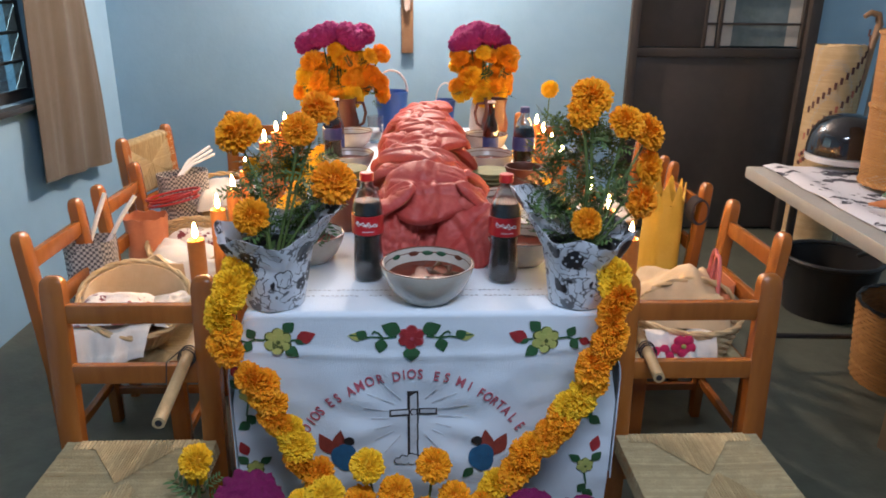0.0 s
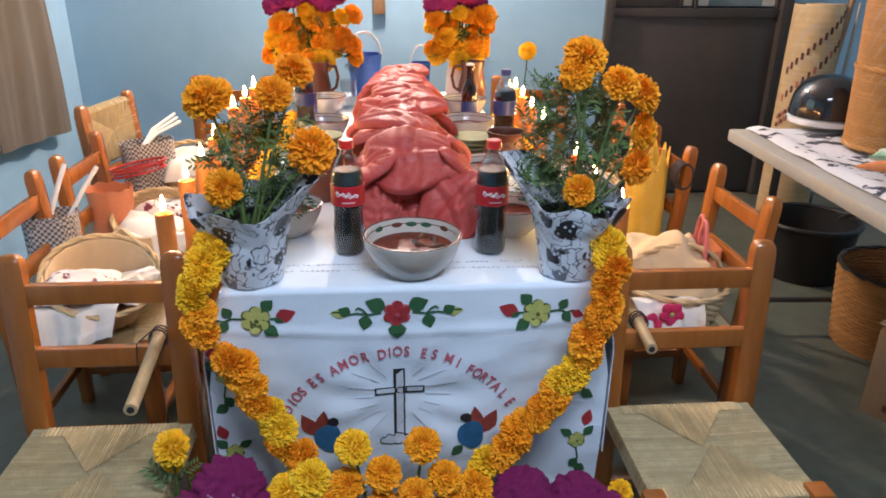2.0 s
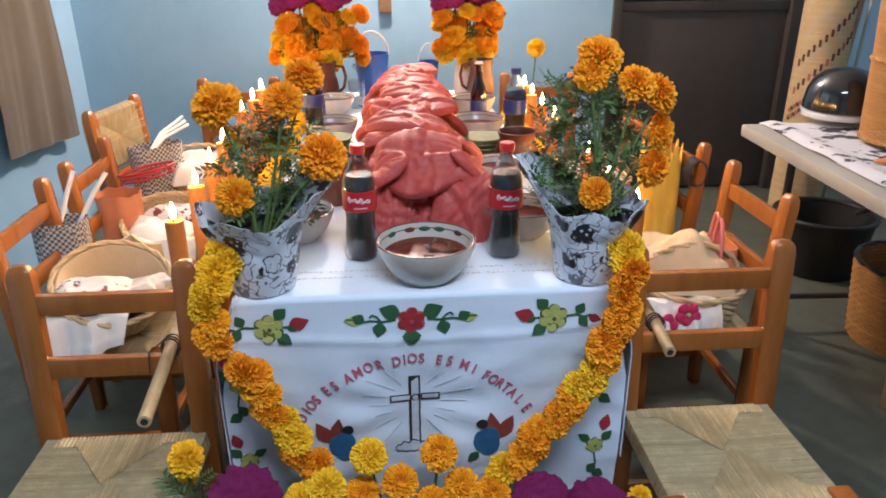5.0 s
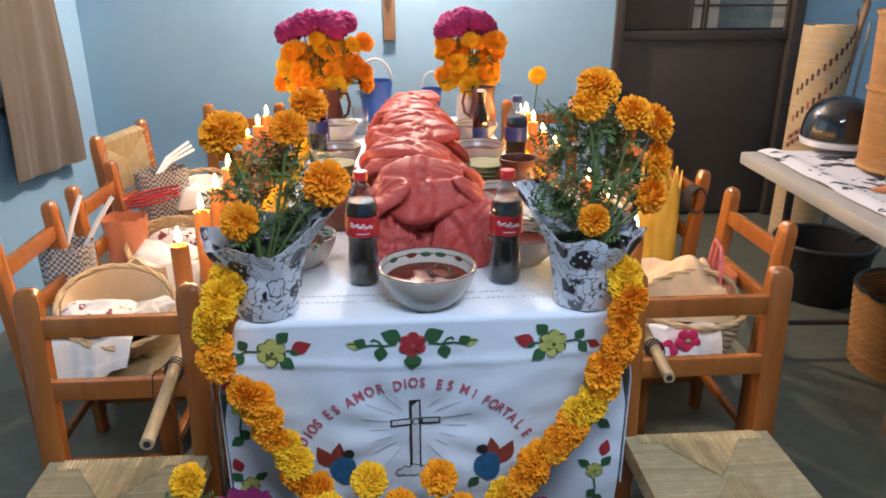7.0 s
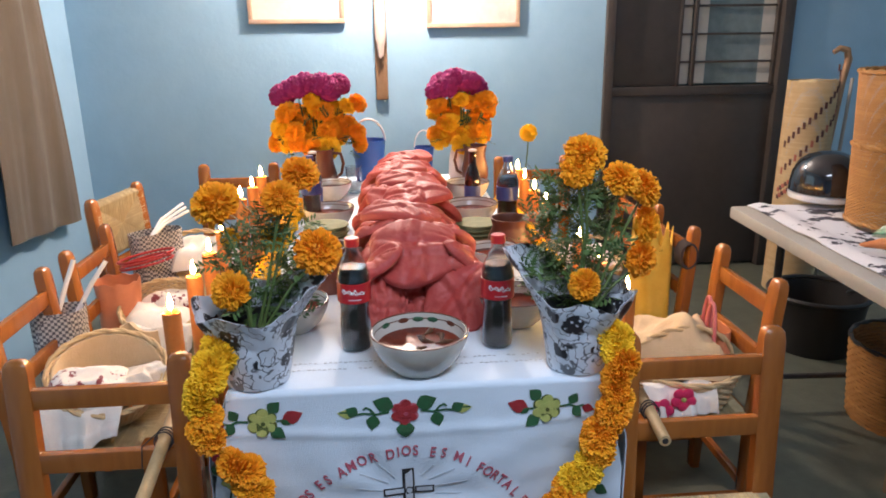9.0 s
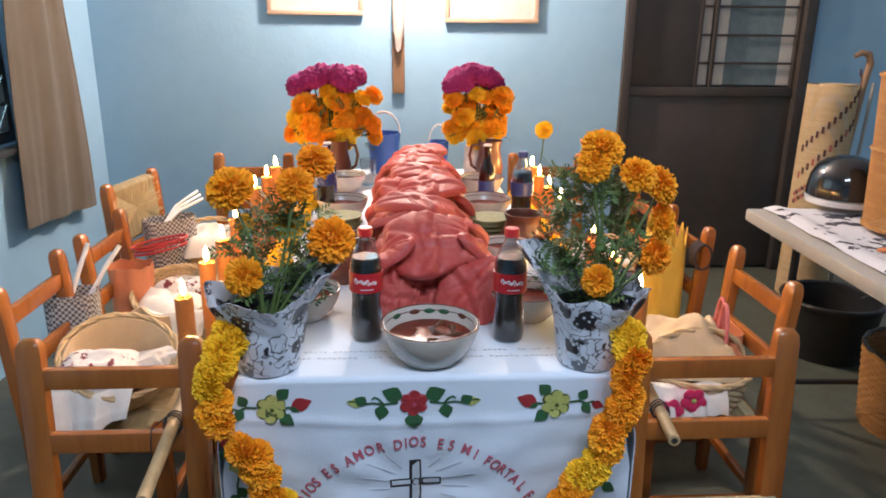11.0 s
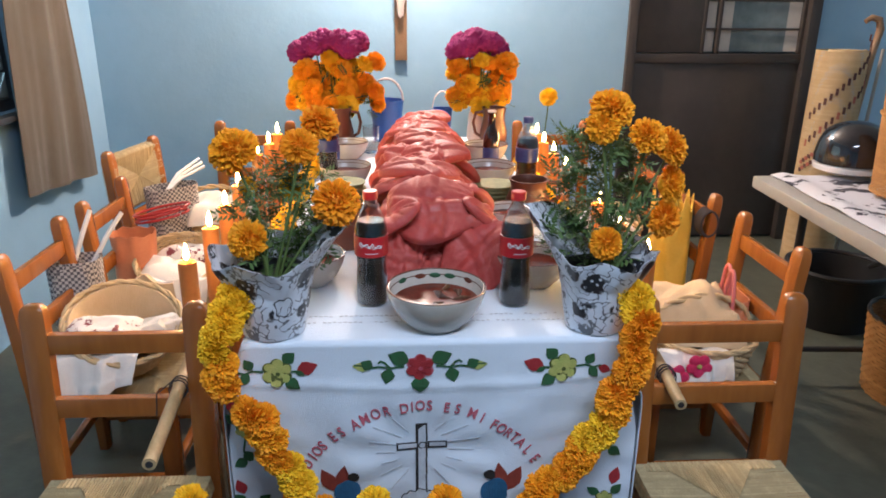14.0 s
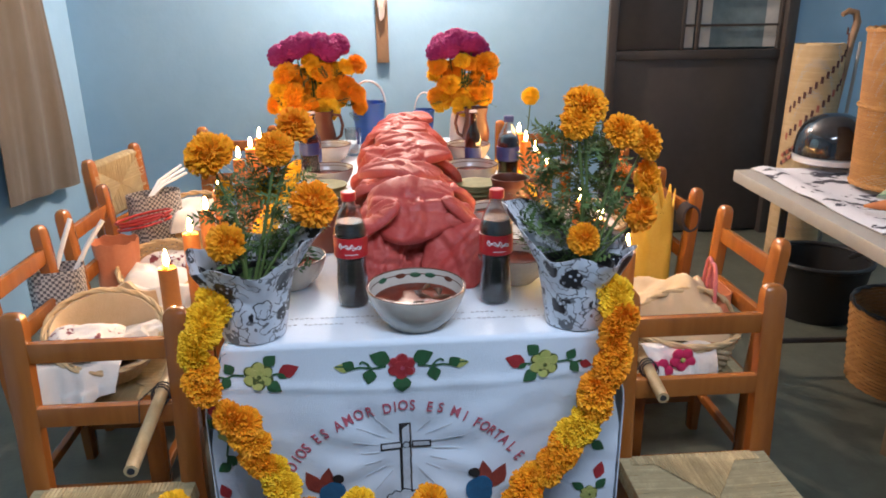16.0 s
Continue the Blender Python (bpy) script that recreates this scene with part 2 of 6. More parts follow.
GINGHAM = weave("gingham_cloth", (0.50, 0.48, 0.46), (0.10, 0.095, 0.11), 115, 0.8, True)
PEACH = weave("peach_plastic_mesh", (0.62, 0.24, 0.12), (0.52, 0.17, 0.08), 160, 0.5)
YELLOWBAG = weave("yellow_plastic_mesh", (0.72, 0.46, 0.07), (0.62, 0.36, 0.04), 160, 0.5)
REDROPE = material("red_plastic_handle", (0.45, 0.03, 0.025), 0.3, (0.36, 0.02, 0.02), 20, 0.5, coat=0.3)
PINKROPE = material("pink_plastic_handle", (0.65, 0.20, 0.20), 0.3, (0.55, 0.14, 0.15), 20, 0.5, coat=0.3)
BLACKSPRAY = flowered("black_flowered_cotton", (0.62, 0.62, 0.65), (0.03, 0.03, 0.045), 10.5, 0.555, 0.575)
REDSPRAY = flowered("red_flowered_cotton", (0.80, 0.76, 0.72), (0.20, 0.04, 0.05), 34, 0.53, 0.56)
PLASTIC = material("grey_white_plastic", (0.35, 0.34, 0.31), 0.5, (0.29, 0.28, 0.25), 6, 0.6, 0.15, 150)
ENAMEL = material("black_enamel", (0.015, 0.016, 0.02), 0.1, None, 30, 0.4, coat=0.6)
ENAMELW = material("white_enamel", (0.72, 0.73, 0.75), 0.2, None, 20, 0.4, coat=0.4)
TUB = material("black_plastic_tub", (0.018, 0.019, 0.021), 0.4, None, 12, 0.5, 0.1, 90)
CARD = material("brown_cardboard", (0.28, 0.185, 0.10), 0.85, (0.22, 0.14, 0.075), 9, 0.7, 0.2, 120)
GREENBAG = material("green_foil_bag", (0.05, 0.30, 0.08), 0.3, (0.75, 0.78, 0.72), 26, 1.0, 0.2, 60)
CARROT = material("orange_roots", (0.60, 0.22, 0.07), 0.6, (0.5, 0.16, 0.05), 30, 0.7, 0.3, 120)
NOPAL = material("olive_tortilla", (0.22, 0.22, 0.09), 0.7, (0.14, 0.15, 0.06), 30, 0.9, 0.3, 100)
TWINE = material("dark_twine", (0.04, 0.03, 0.03), 0.8, None, 60, 0.5)
CANE = material("worn_cane_wood", (0.36, 0.22, 0.12), 0.5, (0.26, 0.15, 0.08), 20, 0.8, 0.2, 90)
FRAMEW = material("pale_gilt_frame", (0.52, 0.40, 0.30), 0.45, (0.42, 0.30, 0.22), 15, 0.7)
PRINT = material("faded_print", (0.70, 0.60, 0.55), 0.4, (0.55, 0.45, 0.42), 6, 1.0)
BLUEPL = material("blue_plastic", (0.03, 0.10, 0.38), 0.35, (0.04, 0.14, 0.45), 15, 0.5)
CLEARW = material("water_glass", (0.9, 0.95, 0.96), 0.05, None, 8, 0.2, transmission=1.0)


# ---- mesh helpers ----
def mesh_of(name, bm, mat, smooth=True, sharp=40):
    bmesh.ops.recalc_face_normals(bm, faces=bm.faces[:])
    me = bpy.data.meshes.new(name)
    bm.to_mesh(me)
    bm.free()
    for mm in (mat if isinstance(mat, (list, tuple)) else [mat]):
        me.materials.append(mm)
    if smooth:
        me.polygons.foreach_set("use_smooth", [True] * len(me.polygons))
        me.set_sharp_from_angle(angle=radians(sharp))
    return me


def part(name, bm, mat, parent=None, label="", smooth=True, m=None):
    me = bm if isinstance(bm, bpy.types.Mesh) else mesh_of(name, bm, mat, smooth)
    ob = new(name, me)
    ob.parent = parent
    if m is not None:
        ob.matrix_basis = m
    if label:
        tagged(ob, label)
    return ob


def thing(name, loc, label, category, group="", kind=""):
    ob = new(name)
    ob.empty_display_size = 0.05
    ob.location = loc
    return tagged(ob, label, category, group, kind)


def box(bm, c, size, rot=None, bevel=0.0):
    m = Matrix.Translation(c) @ (rot.to_4x4() if rot is not None else Matrix()) @ Matrix.Diagonal((*size, 1))
    got = bmesh.ops.create_cube(bm, size=1, matrix=m)
    if bevel:
        edges = list({e for v in got["verts"] for e in v.link_edges})
        bmesh.ops.bevel(bm, geom=edges, offset=bevel, segments=2, affect="EDGES", profile=0.6)
    return bm


def solid(size, c=(0, 0, 0), bevel=0.0, rot=None):
    return box(bmesh.new(), c, size, rot, bevel)


def lathe(bm, profile, seg=32, wobble=0.0, seed=0.0):
    """Turns (radius, height) pairs about z."""
    rings = []
    for r, z in profile:
        ring = []
        for i in range(seg):
            a = 2 * math.pi * i / seg
            k = 1 + wobble * noise.noise((math.cos(a) * 1.5, math.sin(a) * 1.5, z * 9 + seed))
            ring.append(bm.verts.new((r * k * math.cos(a), r * k * math.sin(a), z)))
        rings.append(ring)
    for a, b in zip(rings, rings[1:]):
        for i in range(seg):
            bm.faces.new((a[i], a[(i + 1) % seg], b[(i + 1) % seg], b[i]))
    for ring, flip in ((rings[0], True), (rings[-1], False)):
        if profile[0 if flip else -1][0] > 1e-4:
            bm.faces.new(ring[::-1] if flip else ring)
    return bm


def tube(bm, pts, r, seg=8, closed=False, caps=True):
    """A round bar along points; r may be one radius or one for each point."""
    pts = [Vector(p) for p in pts]
    n = len(pts)
    rs = r if isinstance(r, (list, tuple)) else [r] * n
    rings, up = [], None
    for i, p in enumerate(pts):
        a = pts[(i - 1) % n] if closed or i > 0 else p
        b = pts[(i + 1) % n] if closed or i < n - 1 else p
        d = (b - a).normalized()
        if up is None:
            up = d.orthogonal().normalized()
        up = (up - d * up.dot(d)).normalized()
        side = d.cross(up)
        rings.append([bm.verts.new(p + (up * math.cos(t) + side * math.sin(t)) * rs[i]) for t in (2 * math.pi * k / seg for k in range(seg))])
    pairs = list(zip(rings, rings[1:])) + ([(rings[-1], rings[0])] if closed else [])
    for a, b in pairs:
        for i in range(seg):
            bm.faces.new((a[i], a[(i + 1) % seg], b[(i + 1) % seg], b[i]))
    if caps and not closed:
        bm.faces.new(rings[0][::-1])
        bm.faces.new(rings[-1])
    return bm


def sheet(nx, ny, fn, thick=0.003):
    """A closed cloth-like sheet; fn gives a place from u, v in 0..1."""
    bm = bmesh.new()
    g = [[bm.verts.new(fn(i / nx, j / ny)) for j in range(ny + 1)] for i in range(nx + 1)]
    for i in range(nx):
        for j in range(ny):
            bm.faces.new((g[i][j], g[i + 1][j], g[i + 1][j + 1], g[i][j + 1]))
    bmesh.ops.recalc_face_normals(bm, faces=bm.faces[:])
    bmesh.ops.solidify(bm, geom=bm.faces[:], thickness=thick)
    return bm


def blob(bm, c, radii, subdiv=3, rough=0.0, freq=3.0, seed=0.0, rot=None):
    got = bmesh.ops.create_icosphere(bm, subdivisions=subdiv, radius=1)
    for v in got["verts"]:
        k = 1 + rough * noise.noise(v.co * freq + Vector((seed, seed * 0.7, -seed)))
        p = Vector((v.co.x * radii[0] * k, v.co.y * radii[1] * k, v.co.z * radii[2] * k))
        v.co = Vector(c) + (rot @ p if rot is not None else p)
    return bm


def arc(a0, a1, n):
    return [a0 + (a1 - a0) * i / (n - 1) for i in range(n)]


# ---- the room ----
X0, X1, Y0, Y1, TOP = -1.38, 3.6, -2.2, 4.28, 2.6
WIN = (1.7, 3.45, 0.89, 2.05)      # y, y, sill, head of the window in the left wall
DRX = (1.445, 2.50, 2.08)          # x, x, head of the doorway in the back wall
T = 0.14


def structure(name, bm, mat, label, category, smooth=False):
    return tagged(part(name, bm, mat, None, "", smooth), label, category, "", "structure")


def wall_with_hole(name, axis, at, lo, hi, hole, label):
    """A wall across x (axis 'y') or along y (axis 'x') with one opening through it."""
    bm = bmesh.new()
    a, b, z0, z1 = hole
    for p, q, zz0, zz1 in ((lo, a, 0, TOP), (b, hi, 0, TOP), (a, b, 0, z0), (a, b, z1, TOP)):
        if q - p < 0.001 or zz1 - zz0 < 0.001:
            continue
        c, s = ((p + q) / 2, at, (zz0 + zz1) / 2), (q - p, T, zz1 - zz0)
        if axis == "x":
            c, s = (at, c[0], c[2]), (T, s[0], s[2])
        box(bm, c, s)
    return structure(name, bm, WALL, label, "wall")


structure("floor", solid((X1 - X0 + 0.6, Y1 - Y0 + 0.6, 0.1), ((X0 + X1) / 2, (Y0 + Y1) / 2, -0.05)), FLOOR, "worn grey polished cement floor", "floor")
structure("ceiling", solid((X1 - X0 + 0.6, Y1 - Y0 + 0.6, 0.1), ((X0 + X1) / 2, (Y0 + Y1) / 2, TOP + 0.05)), CEIL, "plain pale painted ceiling", "ceiling")
wall_with_hole("wall_back", "y", Y1 + T / 2, X0 - T, X1 + T, (DRX[0], DRX[1], 0, DRX[2]), "light blue painted plaster wall with a dark door")
wall_with_hole("wall_left", "x", X0 - T / 2, Y0, Y1, WIN, "light blue painted plaster wall with a louvred window")
structure("wall_right", solid((T, Y1 - Y0, TOP), (X1 + T / 2, (Y0 + Y1) / 2, TOP / 2)), WALL, "light blue painted plaster wall", "wall")
structure("wall_front", solid((X1 - X0, T, TOP), ((X0 + X1) / 2, Y0 - T / 2, TOP / 2)), WALL, "light blue painted plaster wall", "wall")
# added glowing sheet that brightens the louvre panes from behind
structure("backdrop", solid((0.02, 3.2, 2.2), (X0 - 0.62, 2.6, 1.4)), WINGLOW, "glowing teal backdrop added beyond the louvred window", "backdrop")
structure("backdrop", solid((2.4, 0.02, 2.4), (2.0, Y1 + 0.7, 1.2)), NIGHT, "dark dusk beyond the metal door", "backdrop")

# the louvred window
win = tagged(new("window_1"), "black iron louvred window with reflecting glass slats", "window", "", "structure")
win.location = (X0, (WIN[0] + WIN[1]) / 2, WIN[2])
wl, wh = WIN[1] - WIN[0], WIN[3] - WIN[2]
for yy, zz, sy, sz in ((0, 0.02, wl, 0.04), (0, wh - 0.02, wl, 0.04), (-wl / 2 + 0.02, wh / 2, 0.04, wh - 0.08), (wl / 2 - 0.02, wh / 2, 0.04, wh - 0.08), (0.25, wh / 2, 0.03, wh - 0.08)):
    part("window_frame", solid((0.05, sy, sz), (-0.06, yy, zz), 0.004), IRON, win)
for k in range(9):
    z = 0.10 + k * 0.118
    pane = part("pane", solid((0.006, wl - 0.1, 0.125), (0, 0, 0)), GLASS, win, m=pose(-0.055, 0, z, 0, 24, 0))
    pane.visible_shadow = False
    part("louvre_rail", solid((0.016, wl - 0.09, 0.010), (-0.04, 0, z - 0.057)), IRON, win)
part("window_sill", solid((0.07, wl + 0.06, 0.025), (0.02, 0, -0.014), 0.005), IRON, win)

# the metal door with a barred window
door = tagged(new("door_1"), "dark brown sheet-metal door with a barred window", "door", "", "structure")
door.location = (DRX[0], Y1, 0)
dw = DRX[1] - DRX[0]
for xx, sx in ((0.025, 0.05), (dw - 0.03, 0.06)):
    part("door_jamb", solid((sx, 0.10, DRX[2]), (xx, 0.02, DRX[2] / 2), 0.004), DOOR, door)
part("door_head", solid((dw - 0.11, 0.10, 0.05), (dw / 2, 0.02, DRX[2] - 0.025), 0.004), DOOR, door)
part("lower_panel", solid((dw - 0.114, 0.035, 1.02), (dw / 2, 0.035, 0.525), 0.004), DOOR, door)
part("mid_rail", solid((dw - 0.118, 0.055, 0.05), (dw / 2, 0.03, 1.045), 0.005), DOOR, door)
part("side_panel", solid((0.37, 0.035, 0.95), (0.245, 0.035, 1.55), 0.004), DOOR, door)
for k, (x0, x1, mt) in enumerate(((0.435, 0.505, BLIND), (0.53, 0.60, BLIND), (0.60, 0.91, NIGHT), (0.91, 0.985, BLIND))):
    part("blind_strip", solid((x1 - x0, 0.008, 0.94), ((x0 + x1) / 2, 0.055, 1.55)), mt, door, "pale strip behind the glass" if mt is BLIND else "dark glass")
for xx in (0.432, 0.517, 0.988):
    part("bar", solid((0.02, 0.03, 0.96), (xx, 0.028, 1.55), 0.003), DOOR, door)
for zz in (1.2, 1.35, 1.5, 1.65, 1.8, 1.95):
    part("bar", solid((0.56, 0.012, 0.012), (0.71, 0.030, zz), 0.002), DOOR, door)

# curtain
cur = thing("curtain", (X0 + 0.07, 3.6, 0.5), "tan cloth curtain hanging beside the louvred window", "curtain")


def curtain_at(u, v):
    y = (3.22 - 3.6) * (1 - v) + (3.42 - 3.6) * v + u * (0.68 * (1 - v) + 0.42 * v)
    x = 0.010 * math.sin(u * 17 + v * 1.2) + 0.030 * noise.noise((u * 3.5, v * 1.2, 2)) + 0.006 * noise.noise((u * 12, v * 2, 5))
    return (x, y, 0.06 + (1 - u) * 0.0 - 0.06 * u * (1 - v) + v * 1.75)


part("curtain_cloth", sheet(60, 24, curtain_at, 0.004), CURTAIN, cur)
bm = bmesh.new()
tube(bm, [(0.0, -2.1, 1.79), (0.0, 0.55, 1.79)], 0.011, 10)
part("curtain_rod", bm, IRON, cur)

# pictures and crucifix on the back wall
for px, pz, lab in ((-0.21, 1.43, "pale framed picture hanging on the wall"), (0.72, 1.40, "pale framed picture with a thin wooden frame")):
    pic = thing("picture", (px, Y1, pz), lab, "picture", "pictures on the wall")
    part("backing", solid((0.46, 0.012, 0.56), (0, -0.010, 0.30)), PRINT, pic, "faded pinkish print")
    for cx, cz, sx, sz in ((0, 0.012, 0.50, 0.024), (0, 0.588, 0.50, 0.024), (-0.238, 0.3, 0.024, 0.552), (0.238, 0.3, 0.024, 0.552)):
        part("frame", solid((sx, 0.022, sz), (cx, -0.014, cz), 0.004), FRAMEW, pic)
cru = thing("wall_cross", (0.222, Y1, 1.03), "dark wooden cross hanging on the wall", "cross")
bm = bmesh.new()
box(bm, (0, -0.014, 0.40), (0.065, 0.024, 0.8), None, 0.006)
part("upright", bm, CANE, cru)
part("crossbar", solid((0.42, 0.022, 0.06), (0, -0.036, 0.62), 0.006), CANE, cru)
bm = bmesh.new()
blob(bm, (0, -0.05, 0.42), (0.028, 0.018, 0.2), 3, 0.25, 4, 3)
part("carving", bm, PALEV, cru, "pale plain carved relief")


# ---- chairs ----
def rush_panel(w, d, n, z=0.0):
    """Rush cords wound over four rails, each field of cords square to its rail."""
    bm = bmesh.new()
    for side in range(4):
        along, half, reach = (w, w / 2, d / 2) if side % 2 == 0 else (d, d / 2, w / 2)
        st = along / n
        for i in range(n):
            s = -half + st * (i + 0.5)
            ln = max(reach * (1 - abs(s) / half), 0.004)
            wob = random.uniform(-0.0012, 0.0012)
            e0, e1 = reach + 0.008, reach - ln
            hump = 0.0035 + random.uniform(0, 0.0025)
            prof = [(-st * 0.47, 0.0), (-st * 0.2, hump), (st * 0.2, hump), (st * 0.47, 0.0)]
            stations = [(e0, -0.030), (e0 + 0.003, -0.006), (e0 - 0.008, 0.006), ((e0 + e1) / 2, 0.004 + wob), (e1, 0.0)]
            rows = []
            for r, dz in stations:
                row = []
                for o, h in prof:
                    px, py = s + o, -r
                    if dz < -0.01:
                        px, py = s + o, -r - h
                        p = Vector((px, py, z + dz))
                    else:
                        p = Vector((px, py, z + dz + h))
                    p = Matrix.Rotation(side * math.pi / 2, 3, "Z") @ p
                    row.append(bm.verts.new(p))
                rows.append(row)
            for a, b in zip(rows, rows[1:]):
                for k in range(3):
                    bm.faces.new((a[k], a[k + 1], b[k + 1], b[k]))
    box(bm, (0, 0, z - 0.012), (w * 0.97, d * 0.97, 0.016))
    return bm


def cord(bm, a, b, w, h, sag=0.0, wrap=0.0):
    """One flat-backed straw cord from a to b, wrapped down over the rail at both ends."""
    a, b = Vector(a), Vector(b)
    d = (b - a).normalized()
    side = Vector((-d.y, d.x, 0))
    stations = [(a.lerp(b, t) + Vector((0, 0, -sag * math.sin(math.pi * t))), 0) for t in (0, 0.33, 0.67, 1)]
    rows = []
    if wrap:
        rows.append([(a - d * 0.006 + side * o + Vector((0, 0, -wrap))) for o in (-w / 2, 0, w / 2)])
    for p, _ in stations:
        rows.append([p + side * -w / 2, p + Vector((0, 0, h)), p + side * w / 2])
    if wrap:
        rows.append([(b + d * 0.006 + side * o + Vector((0, 0, -wrap))) for o in (-w / 2, 0, w / 2)])
    rows = [[bm.verts.new(p) for p in r] for r in rows]
    for r, q in zip(rows, rows[1:]):
        for k in range(2):
            bm.faces.new((r[k], r[k + 1], q[k + 1], q[k]))


def straw_seat(w, d, n):
    """Straw cords wound side to side over the rails, with four fields laid the other way."""
    bm = bmesh.new()
    st = d / n
    for i in range(n):
        y = -d / 2 + st * (i + 0.5)
        wide = st * random.uniform(0.55, 0.95)
        cord(bm, (-w / 2, y + random.uniform(-0.0006, 0.0006), 0), (w / 2, y + random.uniform(-0.0006, 0.0006), 0), wide, 0.0022 + random.uniform(0, 0.0015), 0.004, 0.030)
    for cx, cy, rx, ry, flip in ((0.018, -d * 0.235, 0.105, d * 0.225, 1), (-0.004, d * 0.235, 0.098, d * 0.225, -1)):
        m = 34
        for k in range(m):
            t = (k + 0.5) / m * 2 - 1
            ln = ry * (1 - abs(t)) + 0.004
            x = cx + t * rx
            y0 = cy - (ry if flip > 0 else ry - 2 * (ry - ln))
            cord(bm, (x, y0, 0.0015), (x, y0 + 2 * ln, 0.0015), 2 * rx / m * random.uniform(0.8, 0.98), 0.0024)
    for sy in (-1, 1):
        for k in range(34):
            x = -w / 2 + 0.02 + (w - 0.04) * (k + 0.5) / 34
            cord(bm, (x, sy * (d / 2 + (0.012 if sy < 0 else 0.004)), 0.001), (x, sy * (d / 2 - 0.028), 0.001), (w - 0.04) / 34 * 0.96, 0.002, 0, 0.0)
            if sy < 0:
                box(bm, (x, -d / 2 - 0.0125 + random.uniform(-0.0006, 0.0006), -0.018), ((w - 0.04) / 34 * 0.93, 0.005, 0.038))
    box(bm, (0, 0, -0.014), (w * 0.76, d * 0.985, 0.018))
    return bm


def post(x, y, z0, z1, wx, wy, lean=0.0, kink=0.36):
    """A chair post with a rounded top, leaning back above the seat."""
    bm = bmesh.new()
    prof = [(z0, 0.8), (z0 + 0.1, 0.92), (kink, 1.0), ((kink + z1) / 2, 1.0), (z1 - 0.03, 0.98), (z1 - 0.012, 0.86), (z1 - 0.003, 0.6), (z1, 0.25)]
    rings = []
    for z, k in prof:
        off = lean * max(0.0, (z - kink) / (z1 - kink))
        kx, ky = wx / 2 * min(1, k + 0.05), wy / 2 * k
        c = 0.25
        pts = [(-kx, -ky * (1 - c)), (-kx * (1 - c), -ky), (kx * (1 - c), -ky), (kx, -ky * (1 - c)), (kx, ky * (1 - c)), (kx * (1 - c), ky), (-kx * (1 - c), ky), (-kx, ky * (1 - c))]
        rings.append([bm.verts.new((x + a, y + b + off, z)) for a, b in pts])
    for a, b in zip(rings, rings[1:]):
        for i in range(8):
            bm.faces.new((a[i], a[(i + 1) % 8], b[(i + 1) % 8], b[i]))
    bm.faces.new(rings[0][::-1])
    bm.faces.new(rings[-1])
    return bm


def chair(label, woven_back=False, group="small wooden chairs round the table"):
    """A small chair facing -y; its back posts stand at y = 0, the seat reaches to -y."""
    c = thing("wooden_chair", (0, 0, 0), label, "chair", group)
    W, D, SH, H = 0.322, 0.318, 0.366, 0.757
    for sx in (-1, 1):
        part("back_post", post(sx * W / 2, 0, 0, H, 0.050, 0.036, 0.03), WOOD, c)
        part("front_leg", solid((0.044, 0.044, SH + 0.012), (sx * (W / 2 + 0.002), -D - 0.004, (SH + 0.012) / 2), 0.006), WOOD, c)
        part("side_rail", solid((0.022, D - 0.03, 0.03), (sx * (W / 2 - 0.003), -D / 2, SH - 0.024), 0.004), WOOD, c)
        part("stretcher", solid((0.018, D - 0.03, 0.026), (sx * W / 2, -D / 2, 0.11), 0.004), WOOD, c)
    part("front_rail", solid((W - 0.02, 0.022, 0.03), (0, -D + 0.006, SH - 0.024), 0.004), WOOD, c)
    part("back_rail", solid((W - 0.03, 0.022, 0.03), (0, -0.006, SH - 0.024), 0.004), WOOD, c)
    part("stretcher", solid((W - 0.02, 0.02, 0.026), (0, -D, 0.13), 0.004), WOOD, c)
    part("stretcher", solid((W - 0.03, 0.02, 0.026), (0, 0, 0.14), 0.004), WOOD, c)
    ob = part("seat", straw_seat(W + 0.012, D - 0.02, 54), RUSH, c, "woven dry rush seat", m=pose(0, -D / 2 - 0.006, SH))
    tagged(ob, kind="stuff")
    if woven_back:
        tagged(part("woven_back", rush_panel(W + 0.01, 0.17, 30), RUSH, c, "woven rush back panel", m=pose(0, 0.014, 0.642, 86, 0, 0)), kind="stuff")
        part("top_rail", solid((W - 0.04, 0.02, 0.03), (0, 0.026, 0.715), 0.005), WOOD, c)
        part("lower_rail", solid((W - 0.04, 0.02, 0.03), (0, 0.010, 0.52), 0.005), WOOD, c)
    else:
        part("top_rail", solid((W - 0.04, 0.021, 0.046), (0, 0.023, 0.671), 0.006), WOOD, c)
        part("lower_rail", solid((W - 0.04, 0.021, 0.046), (0, 0.010, 0.530), 0.006), WOOD, c)
    return c


base = chair("varnished orange wooden chair with an empty woven rush seat")
base.matrix_basis = pose(-0.367, 1.612, 0)
copy_thing(base, pose(0.895, 1.612, 0))
for x in (-0.46, 0.93):
    far = tagged(copy_thing(base, pose(x, 3.64, 0)), "varnished orange wooden chair at the far end of the table")
    far.scale = (1, 1, 1.06)
for y in (2.108, 2.590):
    tagged(copy_thing(base, pose(-0.722, y, 0, 0, 0, 90)), "varnished orange wooden chair with a loaded basket on its seat")
for y in (2.098, 2.632, 3.06):
    tagged(copy_thing(base, pose(1.205, y, 0, 0, 0, -90)), "varnished orange wooden chair drawn up to the table side")
wov = chair("wooden chair with a woven rush back beside the table", True)
